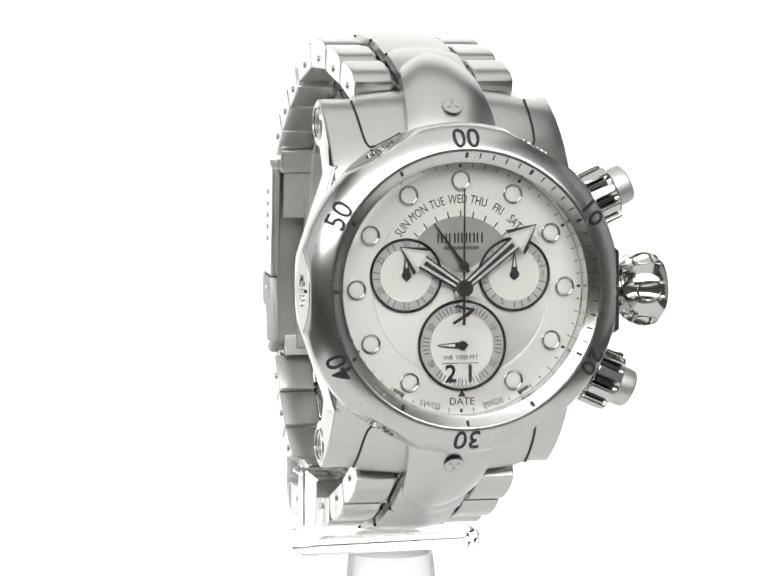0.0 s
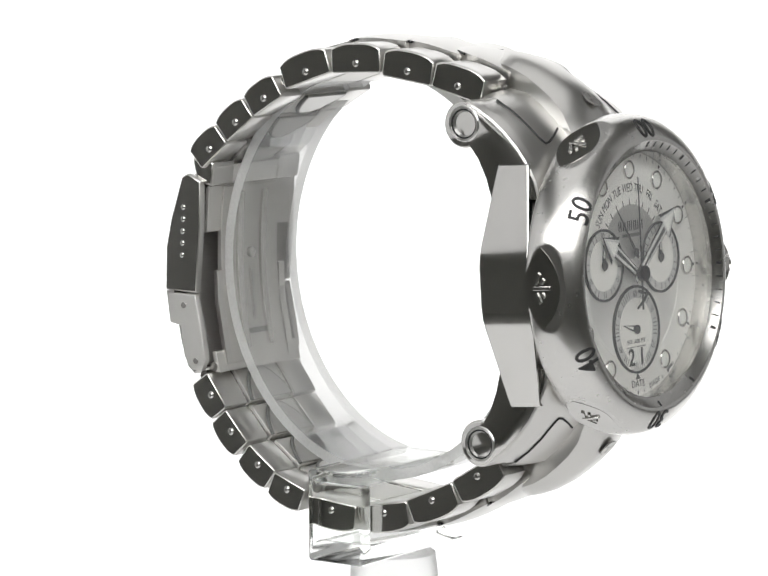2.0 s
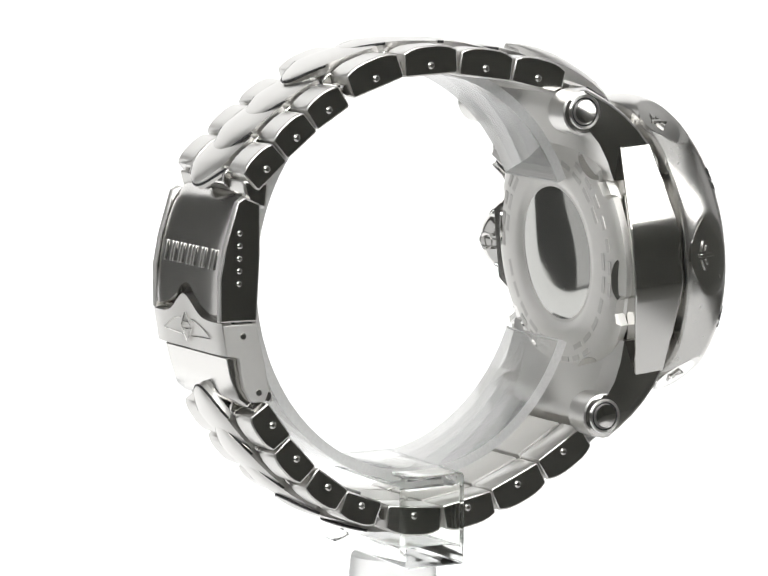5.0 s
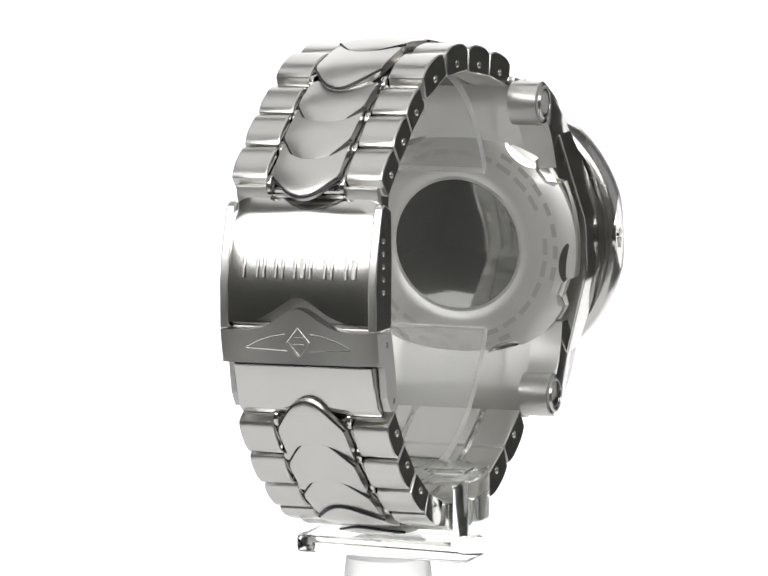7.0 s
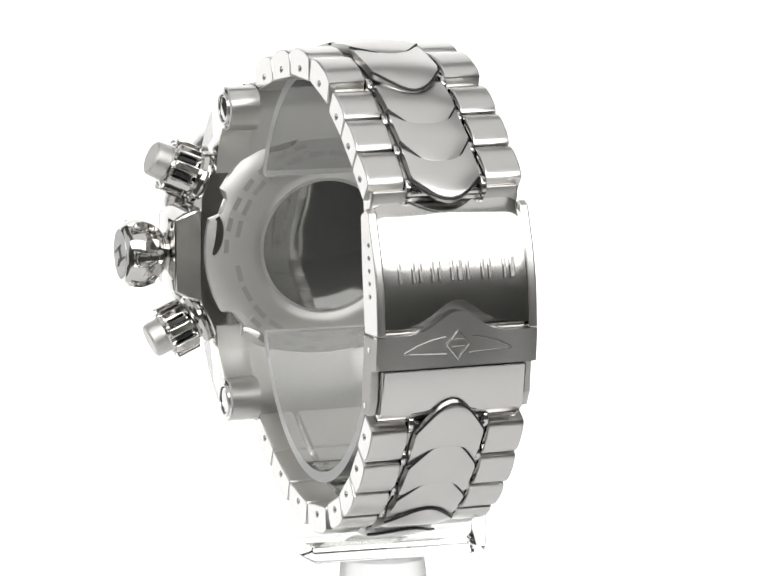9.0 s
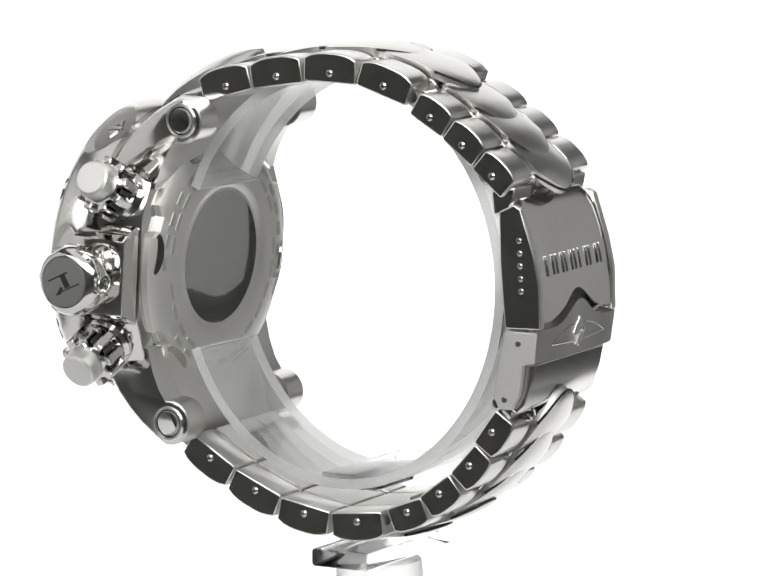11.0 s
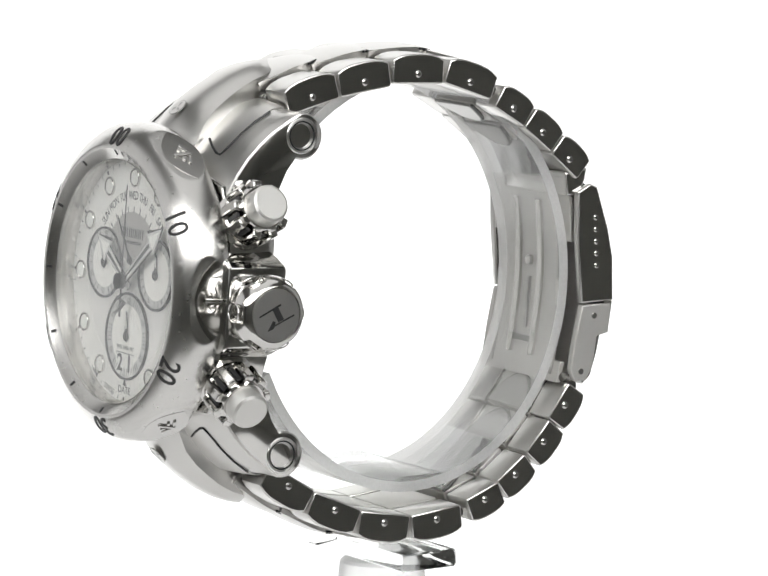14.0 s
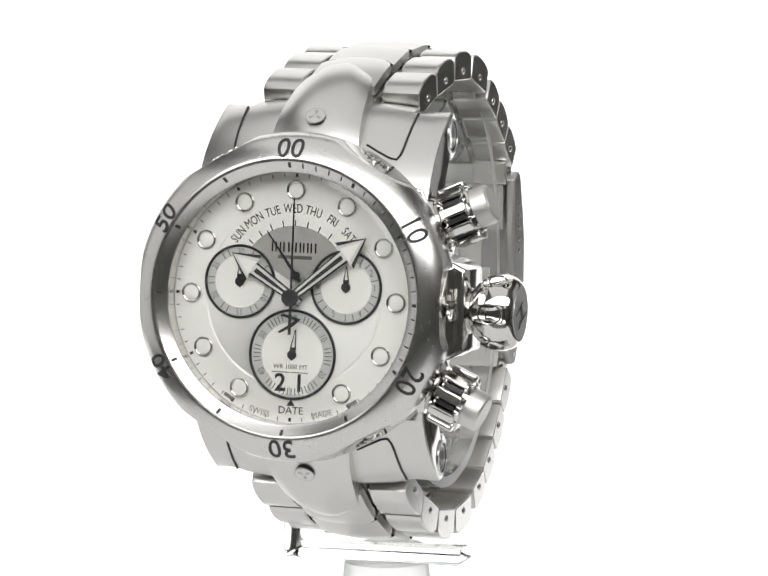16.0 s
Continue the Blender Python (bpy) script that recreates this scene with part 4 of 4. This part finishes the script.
    def leaf(lo, hi, reach, depth, thick):
        """A bent leaf of the clasp between two heights."""
        zs = [lo + (hi - lo) * k / 8 for k in range(9)]
        bow = [(depth - 0.0062 * z * z, z) for z in zs]
        return prism(bow + [(y - thick, z) for y, z in bow[::-1]], -reach, reach, "x", 0.1)
    b = part("blade", leaf(-15.0, 16.0, 8.2, 80.6, 0.9), MATTE, clasp, "brushed folding blade with a slot")
    for s in (1, -1):
        rail = leaf(-12.5, 15.0, 0.7, 79.9, 0.85)
        part("rail", rail, POLISHED, b, "rounded rail along the blade", m=shift(s * 3.4, 0, 0))
        part("wing", prism([(80.2, 1.5), (80.4, -4.0), (79.0, -15.0), (78.2, -15.0), (79.5, -4.0), (79.3, 1.5)], min(s * 8.3, s * 9.9), max(s * 8.3, s * 9.9), "x", 0.15), SATIN, b)
    part("upper_leaf", leaf(8.4, 16.4, 12.0, 80.9, 0.9), MATTE, clasp, "brushed upper leaf of the fold")
    part("lower_leaf", leaf(-16.2, -12.6, 12.0, 80.9, 0.9), MATTE, clasp, "brushed lower leaf of the fold")
    part("slot", box(-2.6, 2.6, 78.9, 79.4, -10.4, -9.4), GREY_PRINT, b)
    part("groove", box(-0.3, 0.3, 79.15, 79.7, -8.0, 1.0), SOFT_MARK, b)
    part("stud", prism(circle(0.95, 14, 0.0, 4.0), 78.8, 79.8, "y", 0.25), SPUN, b, "small polished stud")
    part("hinge_pin", prism(circle(0.8, 14, 79.6, -15.2), -12.2, 12.2, "x"), SPUN, clasp)
    part("hinge_pin", prism(circle(0.7, 14, 85.6, -1.2), -12.2, 12.2, "x"), SPUN, clasp)


build_clasp()


# ---------- the stand ----------
stand = tagged(new("display_stand"), "clear acrylic watch display stand with a curved strip on a post", "stand")


def build_stand():
    cy, cz, ry, rz = 47.4, -2.0, 32.2, 36.2
    inner, outer = [], []
    for k in range(61):
        a = radians(156 - (156 + 157) * k / 60)
        outer.append((cy + ry * math.cos(a), cz + rz * math.sin(a)))
        inner.append((cy + (ry - 1.8) * math.cos(a), cz + (rz - 1.8) * math.sin(a)))
    part("strip", prism(outer + inner[::-1], -6.5, 12.5, "x"), STRIP, stand, "clear curved acrylic strip with whitish edges", m=LOCAL_STAND, cheeks=STRIP_EDGE)
    for k in (0, 60):
        p, q = Vector((inner[k][0], 0, inner[k][1])), Vector((outer[k][0], 0, outer[k][1]))
        d = Vector((-(q - p).z, 0, (q - p).x)).normalized() * (0.35 if k else -0.35)
        end = [(p.x, p.z), (q.x, q.z), ((q + d).x, (q + d).z), ((p + d).x, (p + d).z)]
        part("strip_end", prism(end, -6.5, 12.5, "x"), STRIP_EDGE, stand, "whitish end of the strip", m=LOCAL_STAND)
    foot = [(-16.6, -35.6), (12.0, -35.6), (12.0, -38.2), (-13.6, -38.2), (-13.6, -48.4), (15.4, -48.4), (15.4, -51.6), (-16.6, -51.6)]
    part("bracket", prism(foot, 43.4, 54.8, "y", 0.7, 3), BRACKET, stand, "clear acrylic bracket, open at one side", m=LOCAL_STAND)
    part("post", lathe([(0, 0), (6.6, 0), (7.3, 0.5), (7.6, 3), (9.4, 25), (9.8, 60), (9.8, 118), (0, 118)], 48), FROSTED, stand, "frosted acrylic post",
         m=LOCAL_STAND @ shift(0.6, 48.6, -51.7) @ Matrix.Rotation(radians(-90), 4, "X"))


build_stand()


# ---------- movement ----------
def motions():
    """The stand and the watch turn together; the small seconds pointer runs."""
    steps = [0.5 * k for k in range(33)]
    turn = [(t, Matrix.Rotation(radians(SPIN_START + SPIN_RATE * t), 4, "Z")) for t in steps]
    walk(watch, turn)
    walk(stand, turn)
    walk(seconds, [(t, LOCAL @ facing(0.15, -0.2, -9.2, 271 + 6 * t)) for t in range(17)])


motions()
